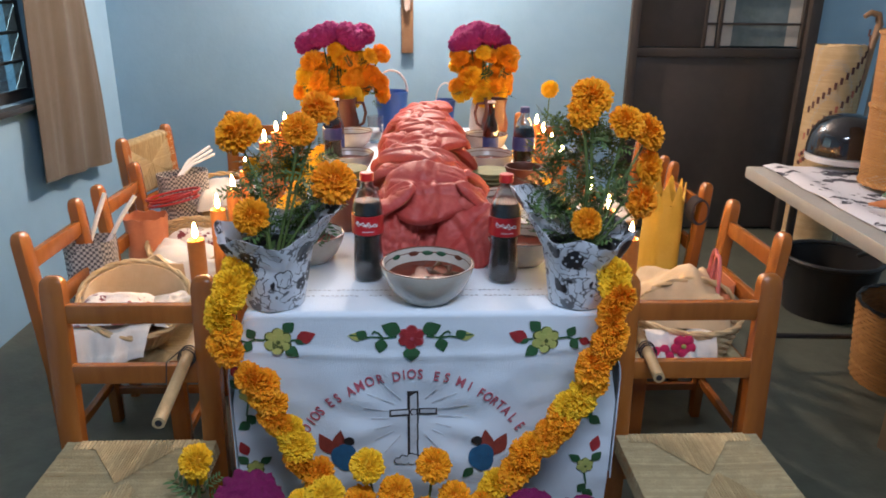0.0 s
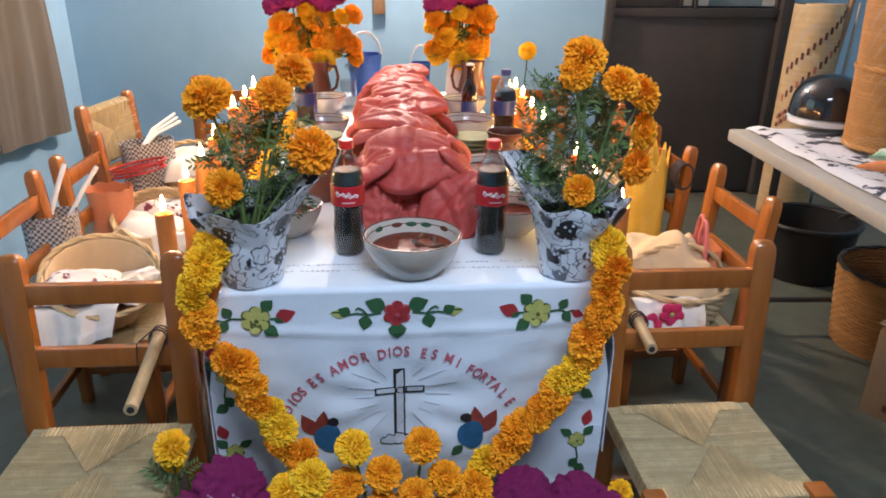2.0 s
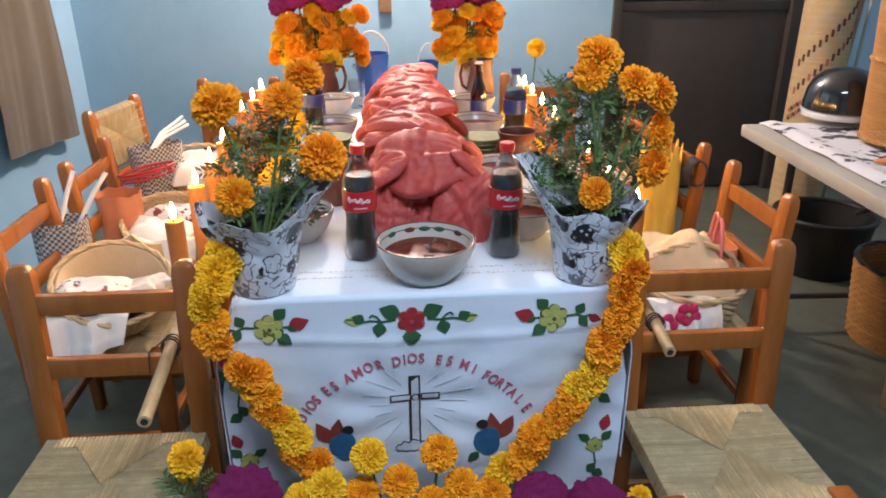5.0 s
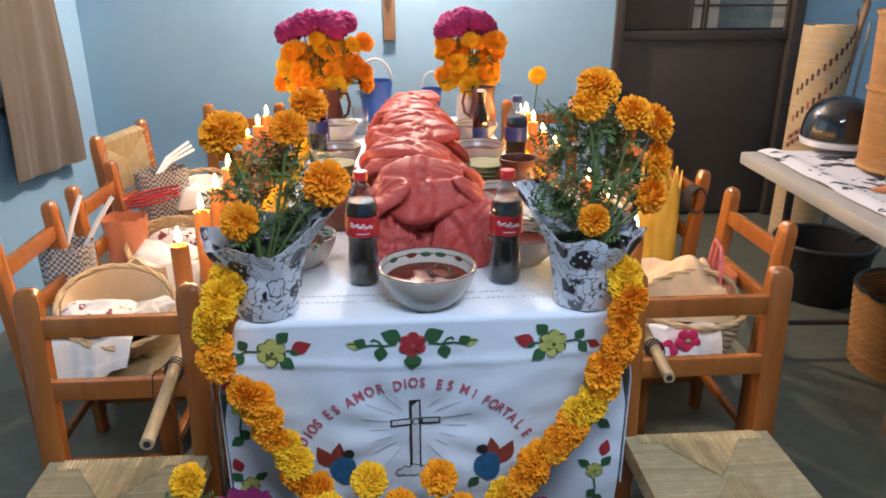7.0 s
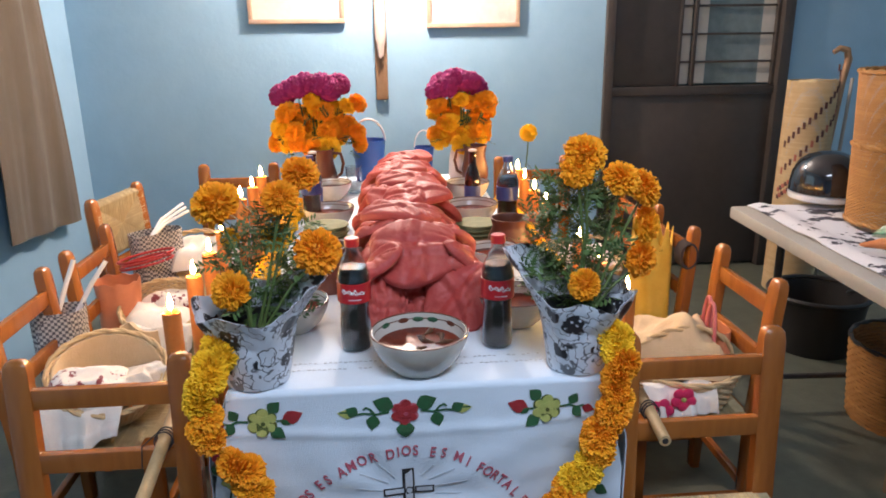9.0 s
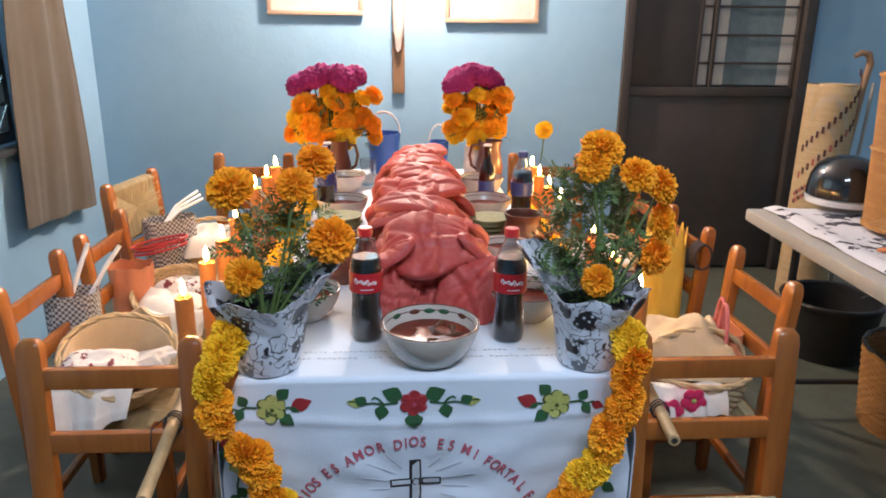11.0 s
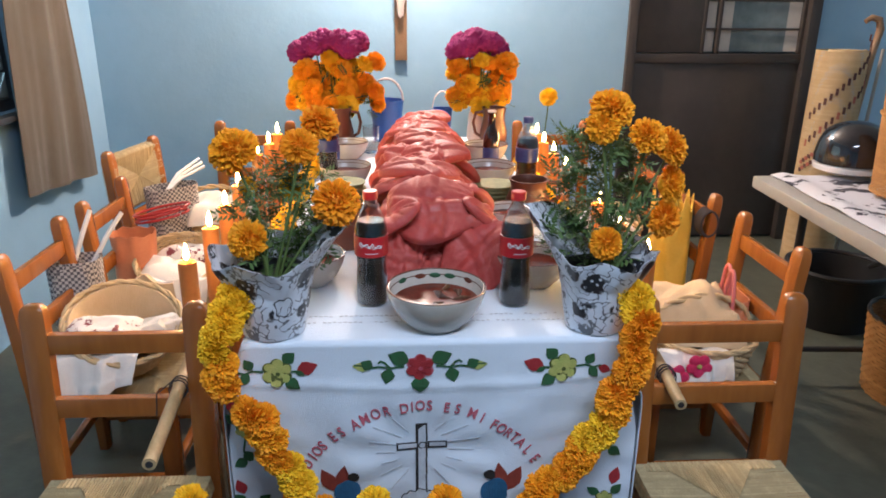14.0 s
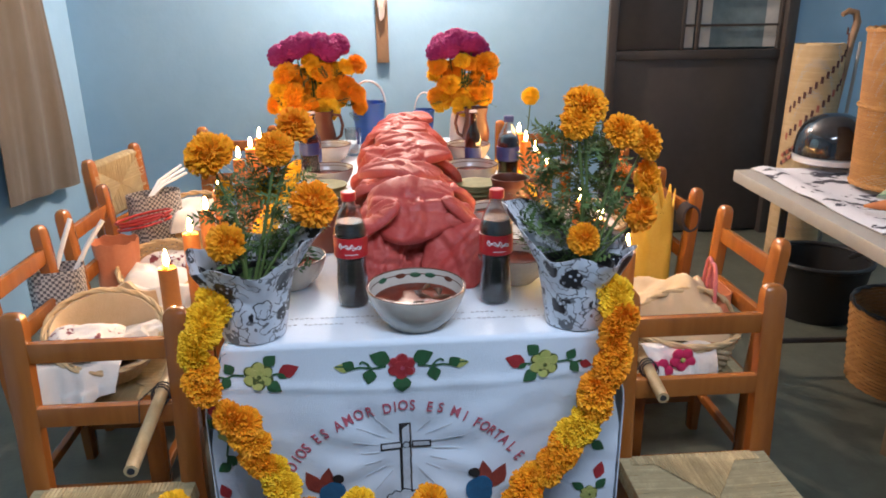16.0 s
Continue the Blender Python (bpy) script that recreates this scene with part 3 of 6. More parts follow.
wov.matrix_basis = pose(-0.765, 3.00, 0, 0, 0, 80) @ Matrix.Diagonal((1, 1, 1.09, 1))

# canes tied along the chairs
for pts, lab in (([(-0.229, 1.357, 0.569), (-0.2505, 1.62, 0.572), (-0.262, 1.765, 0.575)], "peeled cane pole tied to a chair with dark twine"),
                 ([(0.788, 1.53, 0.557), (0.797, 1.645, 0.562), (0.801, 1.735, 0.566)], "peeled cane pole lashed beside the table")):
    o = Vector(pts[0])
    th = thing("cane_pole", o, lab, "pole", "cane poles beside the table")
    bm = bmesh.new()
    tube(bm, [Vector(p) - o for p in pts], [0.0125, 0.013, 0.0135], 12)
    part("pole", bm, BAMBOO, th)
    bm = bmesh.new()
    way = (Vector(pts[1]) - o).normalized()
    # black disc on the solid end: the hollow's shade put in as colour
    tube(bm, [way * -0.0012, way * 0.004], 0.0068, 12)
    part("hollow_shade", bm, INK, th, "black disc for the shade inside the cut end")
    bm = bmesh.new()
    q = Vector(pts[1]) - o
    for k in range(3):
        ring = [(q.x + 0.019 * math.cos(a), q.y + 0.01 * k - 0.01 + 0.006 * math.sin(a), q.z + 0.019 * math.sin(a)) for a in arc(0, 2 * math.pi, 13)[:-1]]
        tube(bm, ring, 0.0016, 5, True)
    tube(bm, [(q.x - 0.01, q.y, q.z + 0.018), (q.x - 0.045, q.y - 0.01, q.z - 0.01), (q.x - 0.05, q.y - 0.012, q.z - 0.06)], 0.0014, 5)
    part("twine", bm, TWINE, th, "dark twine lashing")


# ---- the long table and its cloth ----
TX0, TX1, TY0, TY1, TZ = -0.075, 0.635, 1.475, 3.56, 0.74
tb = thing("long_table", ((TX0 + TX1) / 2, (TY0 + TY1) / 2, 0), "long narrow table hidden under a white embroidered cloth", "table")
part("tabletop", solid((TX1 - TX0 - 0.02, TY1 - TY0 - 0.02, 0.03), (0, 0, TZ - 0.022), 0.004), WOOD, tb)
for sx in (-1, 1):
    for sy in (-1, 1):
        part("leg", solid((0.045, 0.045, TZ - 0.04), (sx * 0.30, sy * 0.96, (TZ - 0.04) / 2), 0.004), WOOD, tb)
tc = thing("tablecloth", ((TX0 + TX1) / 2, TY0, TZ), "white cotton tablecloth with embroidered roses and painted cross", "tablecloth")
CX = (TX0 + TX1) / 2
HEM = 0.13


def front_y(x, z):
    d = TZ - z
    return TY0 - 0.004 + 0.055 * d + 0.006 * math.sin(x * 23 + d * 5) * min(1, d * 4) + 0.010 * noise.noise((x * 5, d * 7, 1.3)) * min(1, d * 6) + 0.003 * noise.noise((x * 14, d * 22, 5)) * min(1, d * 8) - 0.0035 * math.exp(-((d - 0.085 - 0.012 * math.sin(x * 6)) / 0.009) ** 2) + 0.003 * math.sin(9 * math.atan2(z - 0.48, x - 0.252)) * math.exp(-((math.hypot(x - 0.252, z - 0.48) - 0.13) / 0.06) ** 2)


def cloth_sheet(u, v):
    """The top from its far edge to the front, round the table's edge, and down to the hem."""
    if v < 0.5:
        y = TY1 - (TY1 - TY0 - 0.008) * v / 0.5
        x = TX0 - 0.006 + u * (TX1 - TX0 + 0.012)
        side = min(u, 1 - u) * 60
        return (x - CX, y - TY0, 0.004 + 0.0012 * noise.noise((x * 9, y * 9, 0)) - 0.006 * max(0, 1 - side))
    w = (v - 0.5) / 0.5
    if w < 0.08:
        a = w / 0.08 * math.pi / 2
        x = TX0 - 0.006 + u * (TX1 - TX0 + 0.012)
        return (x - CX, 0.008 - 0.012 * math.sin(a), 0.004 - 0.012 * (1 - math.cos(a)) - 0.006 * max(0, 1 - min(u, 1 - u) * 60))
    w = (w - 0.08) / 0.92
    z = TZ - 0.008 - w * (TZ - 0.008 - HEM)
    spread = 0.006 + 0.04 * min(1, w * 3)
    x = TX0 - spread + u * (TX1 - TX0 + 2 * spread)
    return (x - CX, front_y(x, z) - TY0, z - TZ)


part("cloth_sheet", sheet(90, 190, cloth_sheet, 0.0012), CLOTH, tc)
for sx in (-1, 1):
    def cloth_side(u, v, sx=sx):
        y = TY0 + u * (TY1 - TY0)
        x = (TX1 if sx > 0 else TX0) + sx * (0.006 + 0.045 * min(1, v * 3) * (1 if u < 0.02 else 0.6) + 0.012 * math.sin(y * 17) * v)
        return (x - CX, y - TY0 + 0.0, 0.0 - v * 0.40)
    part("side_drop", sheet(80, 16, cloth_side, 0.002), CLOTH, tc)


def decal(name, pts, mat, lift=0.003, label=""):
    """A thin stitched or painted shape that follows the cloth's front; pts in x, z."""
    bm = bmesh.new()
    area = sum(a[0] * b[1] - b[0] * a[1] for a, b in zip(pts, pts[1:] + pts[:1]))
    pts = pts if area > 0 else pts[::-1]
    front, back = [[bm.verts.new((x - CX, front_y(x, z) - TY0 - dy, z - TZ)) for x, z in pts] for dy in (lift * 0.65, lift * 0.65 - 0.001)]
    faces = [bm.faces.new(front)]
    for i in range(len(pts)):
        j = (i + 1) % len(pts)
        bm.faces.new((front[i], back[i], back[j], front[j]))
    bmesh.ops.triangulate(bm, faces=faces)
    return part(name, bm, mat, tc, label, False)


def petal_ring(cx, cz, r, k, depth=0.14, n=48, sq=1.0):
    return [(cx + r * (1 + depth * abs(math.sin(k * a / 2)) - depth) * math.cos(a), cz + sq * r * (1 + depth * abs(math.sin(k * a / 2)) - depth) * math.sin(a)) for a in (2 * math.pi * i / n for i in range(n))]


def leaf_shape(cx, cz, ln, wd, deg):
    a, out = radians(deg), []
    for s, w in ((0, 0), (0.18, 0.62), (0.4, 1.0), (0.62, 0.82), (0.85, 0.36), (1, 0), (0.85, -0.36), (0.62, -0.82), (0.4, -1.0), (0.18, -0.62)):
        p, q = s * ln, w * wd / 2
        out.append((cx + p * math.cos(a) - q * math.sin(a), cz + p * math.sin(a) + q * math.cos(a)))
    return out


def strip(pts, w):
    left, right = [], []
    for i, p in enumerate(pts):
        a, b = Vector(pts[max(i - 1, 0)]), Vector(pts[min(i + 1, len(pts) - 1)])
        d = (b - a).normalized()
        left.append((p[0] - d.y * w / 2, p[1] + d.x * w / 2))
        right.append((p[0] + d.y * w / 2, p[1] - d.x * w / 2))
    return left + right[::-1]


def rose(cx, cz, r, mat, edge):
    decal("embroidered_rose", petal_ring(cx, cz, r * 0.98, 6, 0.2), edge, 0.003)
    for ring, (count, reach, size) in enumerate(((6, 0.62, 0.36), (4, 0.30, 0.26))):
        for k in range(count):
            a = 2 * math.pi * (k + 0.3 * ring) / count + 0.4
            decal("rose_petal", petal_ring(cx + r * reach * math.cos(a), cz + r * reach * math.sin(a), r * size * (0.92 + 0.12 * math.sin(k * 2.3)), 3, 0.12, 18), mat, 0.0050 + ring * 0.0012 + k * 0.0001)
    decal("rose_heart", petal_ring(cx + r * 0.05, cz - r * 0.08, r * 0.15, 5, 0.2, 16), edge, 0.0076)


def leaf(cx, cz, ln, wd, deg, mat=None):
    decal("embroidered_leaf", leaf_shape(cx, cz, ln, wd, deg), mat or GREEN, 0.0036)


def twig(pts):
    decal("embroidered_twig", strip(pts, 0.0038), GREEN, 0.0034)


# middle spray
rose(0.249, 0.688, 0.0285, RED, CRIMSON)
leaf(0.249, 0.668, 0.036, 0.036, -90); leaf(0.228, 0.700, 0.042, 0.034, 158); leaf(0.270, 0.700, 0.042, 0.034, 22)
for s in (-1, 1):
    twig([(0.249 + s * x, z) for x, z in ((0.03, 0.690), (0.055, 0.687), (0.078, 0.690), (0.098, 0.687))])
    twig([(0.249 + s * x, z) for x, z in ((0.058, 0.688), (0.066, 0.698), (0.074, 0.702), (0.079, 0.697))])
    leaf(0.249 + s * 0.058, 0.686, 0.033, 0.027, -90 + s * 12)
    leaf(0.249 + s * 0.089, 0.688, 0.026, 0.024, 90 - s * 60)
    decal("embroidered_bud", leaf_shape(0.249 + s * 0.094, 0.688, 0.034, 0.020, 90 - s * 82), YELLOW, 0.0032)
    twig([(0.249 + s * 0.096, 0.692), (0.249 + s * 0.124, 0.694)])
# sprays at both ends of the front
for cx, s in ((-0.018, 1), (0.521, -1)):
    rose(cx, 0.682, 0.030, YELLOW, OLIVE)
    leaf(cx + s * 0.012, 0.703, 0.030, 0.026, 90 - s * 48)
    leaf(cx + s * 0.014, 0.668, 0.034, 0.026, 90 - s * 128)
    twig([(cx + s * x, z) for x, z in ((0.026, 0.683), (0.040, 0.684))])
    decal("embroidered_bud", leaf_shape(cx + s * 0.036, 0.683, 0.042, 0.030, 90 - s * 70), RED, 0.0032)
    leaf(cx + s * 0.034, 0.684, 0.020, 0.012, 90 - s * 120)
    twig([(cx - s * x, z) for x, z in ((0.026, 0.684), (0.045, 0.686), (0.060, 0.680), (0.074, 0.684))])
    leaf(cx - s * 0.046, 0.688, 0.026, 0.022, 90 + s * 30)
    leaf(cx - s * 0.052, 0.680, 0.026, 0.020, 90 + s * 140)
    decal("embroidered_bud", leaf_shape(cx - s * 0.070, 0.680, 0.026, 0.018, 90 + s * 110), RED, 0.0032)
# upright sprays down both edges
for x, s in ((-0.10, -1), (0.640, 1)):
    for z in (0.37, 0.56):
        rose(x - s * 0.012, z, 0.020, YELLOW, OLIVE)
        leaf(x - s * 0.022, z + 0.010, 0.030, 0.020, 90 + s * 60); leaf(x + s * 0.002, z + 0.012, 0.030, 0.022, 90 - s * 40)
        twig([(x - s * 0.012, z - 0.018), (x - s * 0.006, z - 0.05), (x - s * 0.016, z - 0.075)])
        leaf(x - s * 0.008, z - 0.05, 0.028, 0.022, 90 + s * 150); leaf(x - s * 0.012, z - 0.07, 0.03, 0.024, 90 - s * 120)
        decal("embroidered_bud", leaf_shape(x + s * 0.002, z + 0.035, 0.04, 0.024, 90 - s * 15), RED, 0.0032)
# painted cross with rays and a little mound
for a in range(-60, 241, 20):
    if abs(a - 90) < 15:
        continue
    r0, r1 = 0.052, 0.105 + 0.02 * math.sin(a)
    c = (0.252, 0.492)
    decal("painted_ray", strip([(c[0] + r0 * math.cos(radians(a)), c[1] + r0 * math.sin(radians(a))), (c[0] + r1 * math.cos(radians(a)), c[1] + r1 * math.sin(radians(a)) * 0.8)], 0.0016), GREY, 0.0026)
for mt, lift, g in ((INK, 0.0028, 0.0), (GREY, 0.0042, 0.0035)):
    for k in range(4):
        za, zb = 0.392 + 0.041 * k, 0.392 + 0.041 * (k + 1)
        decal("painted_cross", [(0.240 + g * 1.6, za + (g if k == 0 else 0)), (0.264 - g, za + (g if k == 0 else 0)), (0.263 - g, zb - (g if k == 3 else 0)), (0.240 + g * 1.6, zb - (g if k == 3 else 0))], mt, lift)
    for xa, xb in ((0.202, 0.240), (0.264, 0.303)):
        decal("painted_cross", [(xa + g, 0.496 + g * 1.4), (xb + (0.002 if xb < 0.25 else -g), 0.496 + g * 1.4), (xb + (0.002 if xb < 0.25 else -g), 0.513 - g * 0.8), (xa + g, 0.513 - g * 0.8)], mt, lift + 0.0003)
decal("painted_knot", petal_ring(0.2535, 0.505, 0.009, 5), INK, 0.0048)
decal("painted_knot", petal_ring(0.2535, 0.505, 0.006, 5), GREY, 0.0056)
for k, (x, z, r) in enumerate(((0.232, 0.384, 0.013), (0.250, 0.388, 0.015), (0.269, 0.384, 0.013), (0.283, 0.381, 0.009), (0.219, 0.381, 0.009))):
    decal("painted_stone", petal_ring(x, z, r, 5), INK, 0.0042 + k * 0.0003)
    decal("painted_stone", petal_ring(x, z, r - 0.0022, 5), GREY, 0.0062 + k * 0.0003)
# plain coloured shapes at both sides of the cross
for cx, s in ((0.092, 1), (0.412, -1)):
    decal("painted_shape", leaf_shape(cx - s * 0.012, 0.402, 0.060, 0.036, 90 + s * 28), RUST, 0.003)
    decal("painted_shape", leaf_shape(cx - s * 0.002, 0.405, 0.064, 0.032, 90 - s * 8), RUST, 0.0036)
    decal("painted_shape", petal_ring(cx + s * 0.012, 0.398, 0.029, 3, 0.15, 40, 1.25), BLUE, 0.0042)
    decal("painted_shape", petal_ring(cx + s * 0.024, 0.441, 0.012, 3, 0.1), INK, 0.0046)
    leaf(cx + s * 0.03, 0.372, 0.035, 0.022, -90 + s * 40)
# lettering on an arc
font_data = bpy.data.curves.new("letters", "FONT")
font_data.align_x, font_data.align_y = "CENTER", "CENTER"
font_data.size, font_data.extrude, font_data.offset = 0.033, 0.0006, 0.0004
for ch, x in zip("DIOSESAMORDIOSESMIFORTALE", (0.026, 0.037, 0.047, 0.058, 0.079, 0.096, 0.123, 0.142, 0.163, 0.184, 0.218, 0.2335, 0.249, 0.267, 0.3005, 0.322, 0.351, 0.370, 0.393, 0.408, 0.422, 0.435, 0.448, 0.463, 0.479)):
    font_data.body = ch
    fo = bpy.data.objects.new("letter", font_data)
    scene.collection.objects.link(fo)
    bpy.context.view_layer.update()
    me = bpy.data.meshes.new_from_object(fo.evaluated_get(bpy.context.evaluated_depsgraph_get()))
    bpy.data.objects.remove(fo)
    me.materials.clear()
    me.materials.append(CRIMSON)
    a = math.asin((x - 0.253) / 0.262)
    z = 0.337 + 0.262 * math.cos(a)
    me.transform(pose(x, 0, z, 90, 0, 0) @ pose(0, 0, 0, 0, 0, -math.degrees(a) * 0.85) @ Matrix.Diagonal((0.74, 1, 1, 1)))
    for v in me.vertices:
        v.co = (v.co.x - CX, front_y(v.co.x, v.co.z) - TY0 - 0.0022 + v.co.y, v.co.z - TZ)
    part("letter", me, CRIMSON, tc)
# openwork bands across the top
for y in (0.075, 0.105):
    bm = bmesh.new()
    for k in range(70):
        x = TX0 + 0.01 + k * 0.01
        if noise.noise((k * 0.7, y * 30, 0)) > -0.25:
            box(bm, (x - CX, y + 0.002 * (k % 2), 0.0062), (0.006, 0.003, 0.001))
    tagged(part("openwork_band", bm, GREY, tc, "drawn-thread openwork band", False), kind="stuff")


# ---- flowers ----
def marigold_mesh(seed, mat, rows=8, r=1.0, frill=0.14):
    """A ruffled marigold head of unit radius, facing +z."""
    rng = random.Random(seed)
    bm = bmesh.new()
    blob(bm, (0, 0, -0.12), (0.66, 0.66, 0.5), 2, 0.1, 3, seed)
    total = 250
    for i in range(total):
        f = (i + 0.5) / total
        th = math.acos(1 - f * 1.30)
        a = i * 2.39996 + rng.uniform(-0.25, 0.25)
        th += rng.uniform(-0.09, 0.09)
        rr = rng.uniform(0.86, 1.08)
        d = Vector((math.sin(th) * math.cos(a), math.sin(th) * math.sin(a), math.cos(th) * 0.78))
        side = Vector((-math.sin(a + rng.uniform(-0.7, 0.7)), math.cos(a + rng.uniform(-0.7, 0.7)), rng.uniform(-0.4, 0.4))).normalized()
        up = d.cross(side).normalized()
        w = rng.uniform(0.10, 0.165)
        base_p, tip = d * 0.55, d * rr
        pts = [base_p - side * w * 0.4, base_p + side * w * 0.4]
        for q, o in ((1.0, 0.3), (0.35, -0.3), (-0.35, 0.3), (-1.0, -0.25)):
            pts.append(tip + side * w * q - d * 0.10 * abs(q) + up * frill * (o + rng.uniform(-0.4, 0.4)))
        v = [bm.verts.new(p) for p in pts]
        bm.faces.new((v[0], v[1], v[2], v[3]))
        bm.faces.new((v[0], v[3], v[4]))
        bm.faces.new((v[0], v[4], v[5]))
    return mesh_of("flower_head", bm, mat, False)


HEADS_O = [marigold_mesh(s, ORANGE) for s in (1, 2, 3)]
HEADS_Y = [marigold_mesh(s, YELLOWF) for s in (4, 5, 6)]


def comb_mesh(seed):
    """A velvety cockscomb head of unit radius with winding folds."""
    bm = bmesh.new()
    got = bmesh.ops.create_icosphere(bm, subdivisions=5, radius=1)
    for v in got["verts"]:
        p = v.co
        fold = abs(noise.noise(p * 2.3 + Vector((seed, 0, 0)))) * 1.0
        fine = abs(noise.noise(p * 7 + Vector((0, seed, 0))))
        k = 0.84 + 0.5 * min(fold, 0.35) + 0.10 * fine
        v.co = p * k * (1 if p.z > -0.2 else 0.85)
    return mesh_of("comb_head", bm, PURPLE, True, 180)


COMBS = [comb_mesh(s) for s in (1.0, 4.0, 9.0)]


def aim(loc, direction, r, spin):
    """A pose that puts a unit flower head at loc, facing along direction."""
    q = Vector(direction).normalized().to_track_quat("Z", "Y").to_matrix().to_4x4()
    return Matrix.Translation(loc) @ q @ Matrix.Rotation(spin, 4, "Z") @ Matrix.Diagonal((r, r, r * 0.95, 1))


def head(parent, loc, direction, r, kind="o", name="flower_head"):
    pool = {"o": HEADS_O, "y": HEADS_Y, "p": COMBS}[kind]
    ob = new(name, random.choice(pool))
    ob.parent = parent
    ob.matrix_basis = aim(loc, direction, r, random.uniform(0, 6.28))
    return ob


def along(pts, step):
    """Places every step metres along a polyline."""
    pts = [Vector(p) for p in pts]
    out, left = [], 0.0
    for a, b in zip(pts, pts[1:]):
        ln = (b - a).length
        s = left
        while s < ln:
            out.append((a.lerp(b, s / ln), (b - a).normalized()))
            s += step
        left = s - ln
    return out


def garland(pts, label, r=0.033, step=0.023, kinds="ooy", facing=(0, -1, 0.25)):
    """Marigold heads strung thickly along a line, turned this way and that."""
    o = Vector(pts[0])
    g = thing("marigold_garland", o, label, "garland", "marigold garlands on the table")
    bm = bmesh.new()
    tube(bm, [Vector(p) - o for p in pts], 0.010, 8)
    part("cord", bm, STEM, g)
    for i, (p, d) in enumerate(along(pts, step)):
        side = d.cross(Vector(facing)).normalized()
        swing = (0.55, -0.6, 0.1, -0.35, 0.7)[i % 5] + random.uniform(-0.2, 0.2)
        n = Vector(facing).normalized() + side * swing + d * random.uniform(-0.5, 0.5)
        head(g, p - o + side * swing * r * 0.42, n, r * random.uniform(0.86, 1.12), kinds[(i // 3) % len(kinds)])
    return g


GU = [(-0.078, 1.475, 0.842), (-0.098, 1.425, 0.80), (-0.108, 1.41, 0.735), (-0.106, 1.408, 0.672)]
GL = [(-0.056, 1.415, 0.634), (-0.022, 1.42, 0.545), (0.025, 1.42, 0.450), (0.072, 1.41, 0.355), (0.125, 1.40, 0.275)]
GR = [(0.634, 1.465, 0.842), (0.646, 1.425, 0.80), (0.645, 1.415, 0.755), (0.632, 1.412, 0.697), (0.604, 1.415, 0.607), (0.563, 1.42, 0.533), (0.506, 1.42, 0.458), (0.449, 1.415, 0.390), (0.395, 1.41, 0.322), (0.345, 1.40, 0.265)]
garland(GU, "yellow marigold garland hanging over the table corner", kinds="yyoy")
garland(GL, "thick orange and yellow marigold garland draped over the cloth", kinds="ooyoy")
garland(GR, "thick orange marigold garland draped down the cloth", kinds="yooo")
for pts in ([(-0.105, 2.0, 0.755), (-0.11, 2.5, 0.757), (-0.11, 3.0, 0.757)], [(0.675, 2.0, 0.755), (0.675, 2.5, 0.757), (0.67, 3.0, 0.757)]):
    garland(pts, "yellow marigold garland along the table edge", r=0.03, step=0.034, kinds="y", facing=(0, -0.3, 1))


def leaf_cloud(n, box_lo, box_hi, size, seed, shape=None):
    """Many narrow marigold leaflets in a loose crown."""
    rng = random.Random(seed)
    bm = bmesh.new()
    made = 0
    while made < n:
        p = Vector([rng.uniform(a, b) for a, b in zip(box_lo, box_hi)])
        if shape and not shape(p):
            continue
        made += 1
        d = Vector((rng.uniform(-1, 1), rng.uniform(-1, 1), rng.uniform(-0.5, 0.8))).normalized()
        s = d.cross(Vector((rng.uniform(-1, 1), rng.uniform(-1, 1), 1))).normalized()
        ln = size * rng.uniform(0.6, 1.3)
        up = d.cross(s)
        for j in range(5):
            c = p + d * ln * (0.15 + 0.2 * j)
            for sg in (-1, 1):
                t = c + (s * sg * 0.36 + d * 0.25) * ln + up * rng.uniform(-0.08, 0.08) * ln
                w = d * ln * 0.085
                m = (c + t) / 2
                v = [bm.verts.new(q) for q in (c, m - w, t, m + w + up * ln * 0.03)]
                bm.faces.new(v)
    return bm


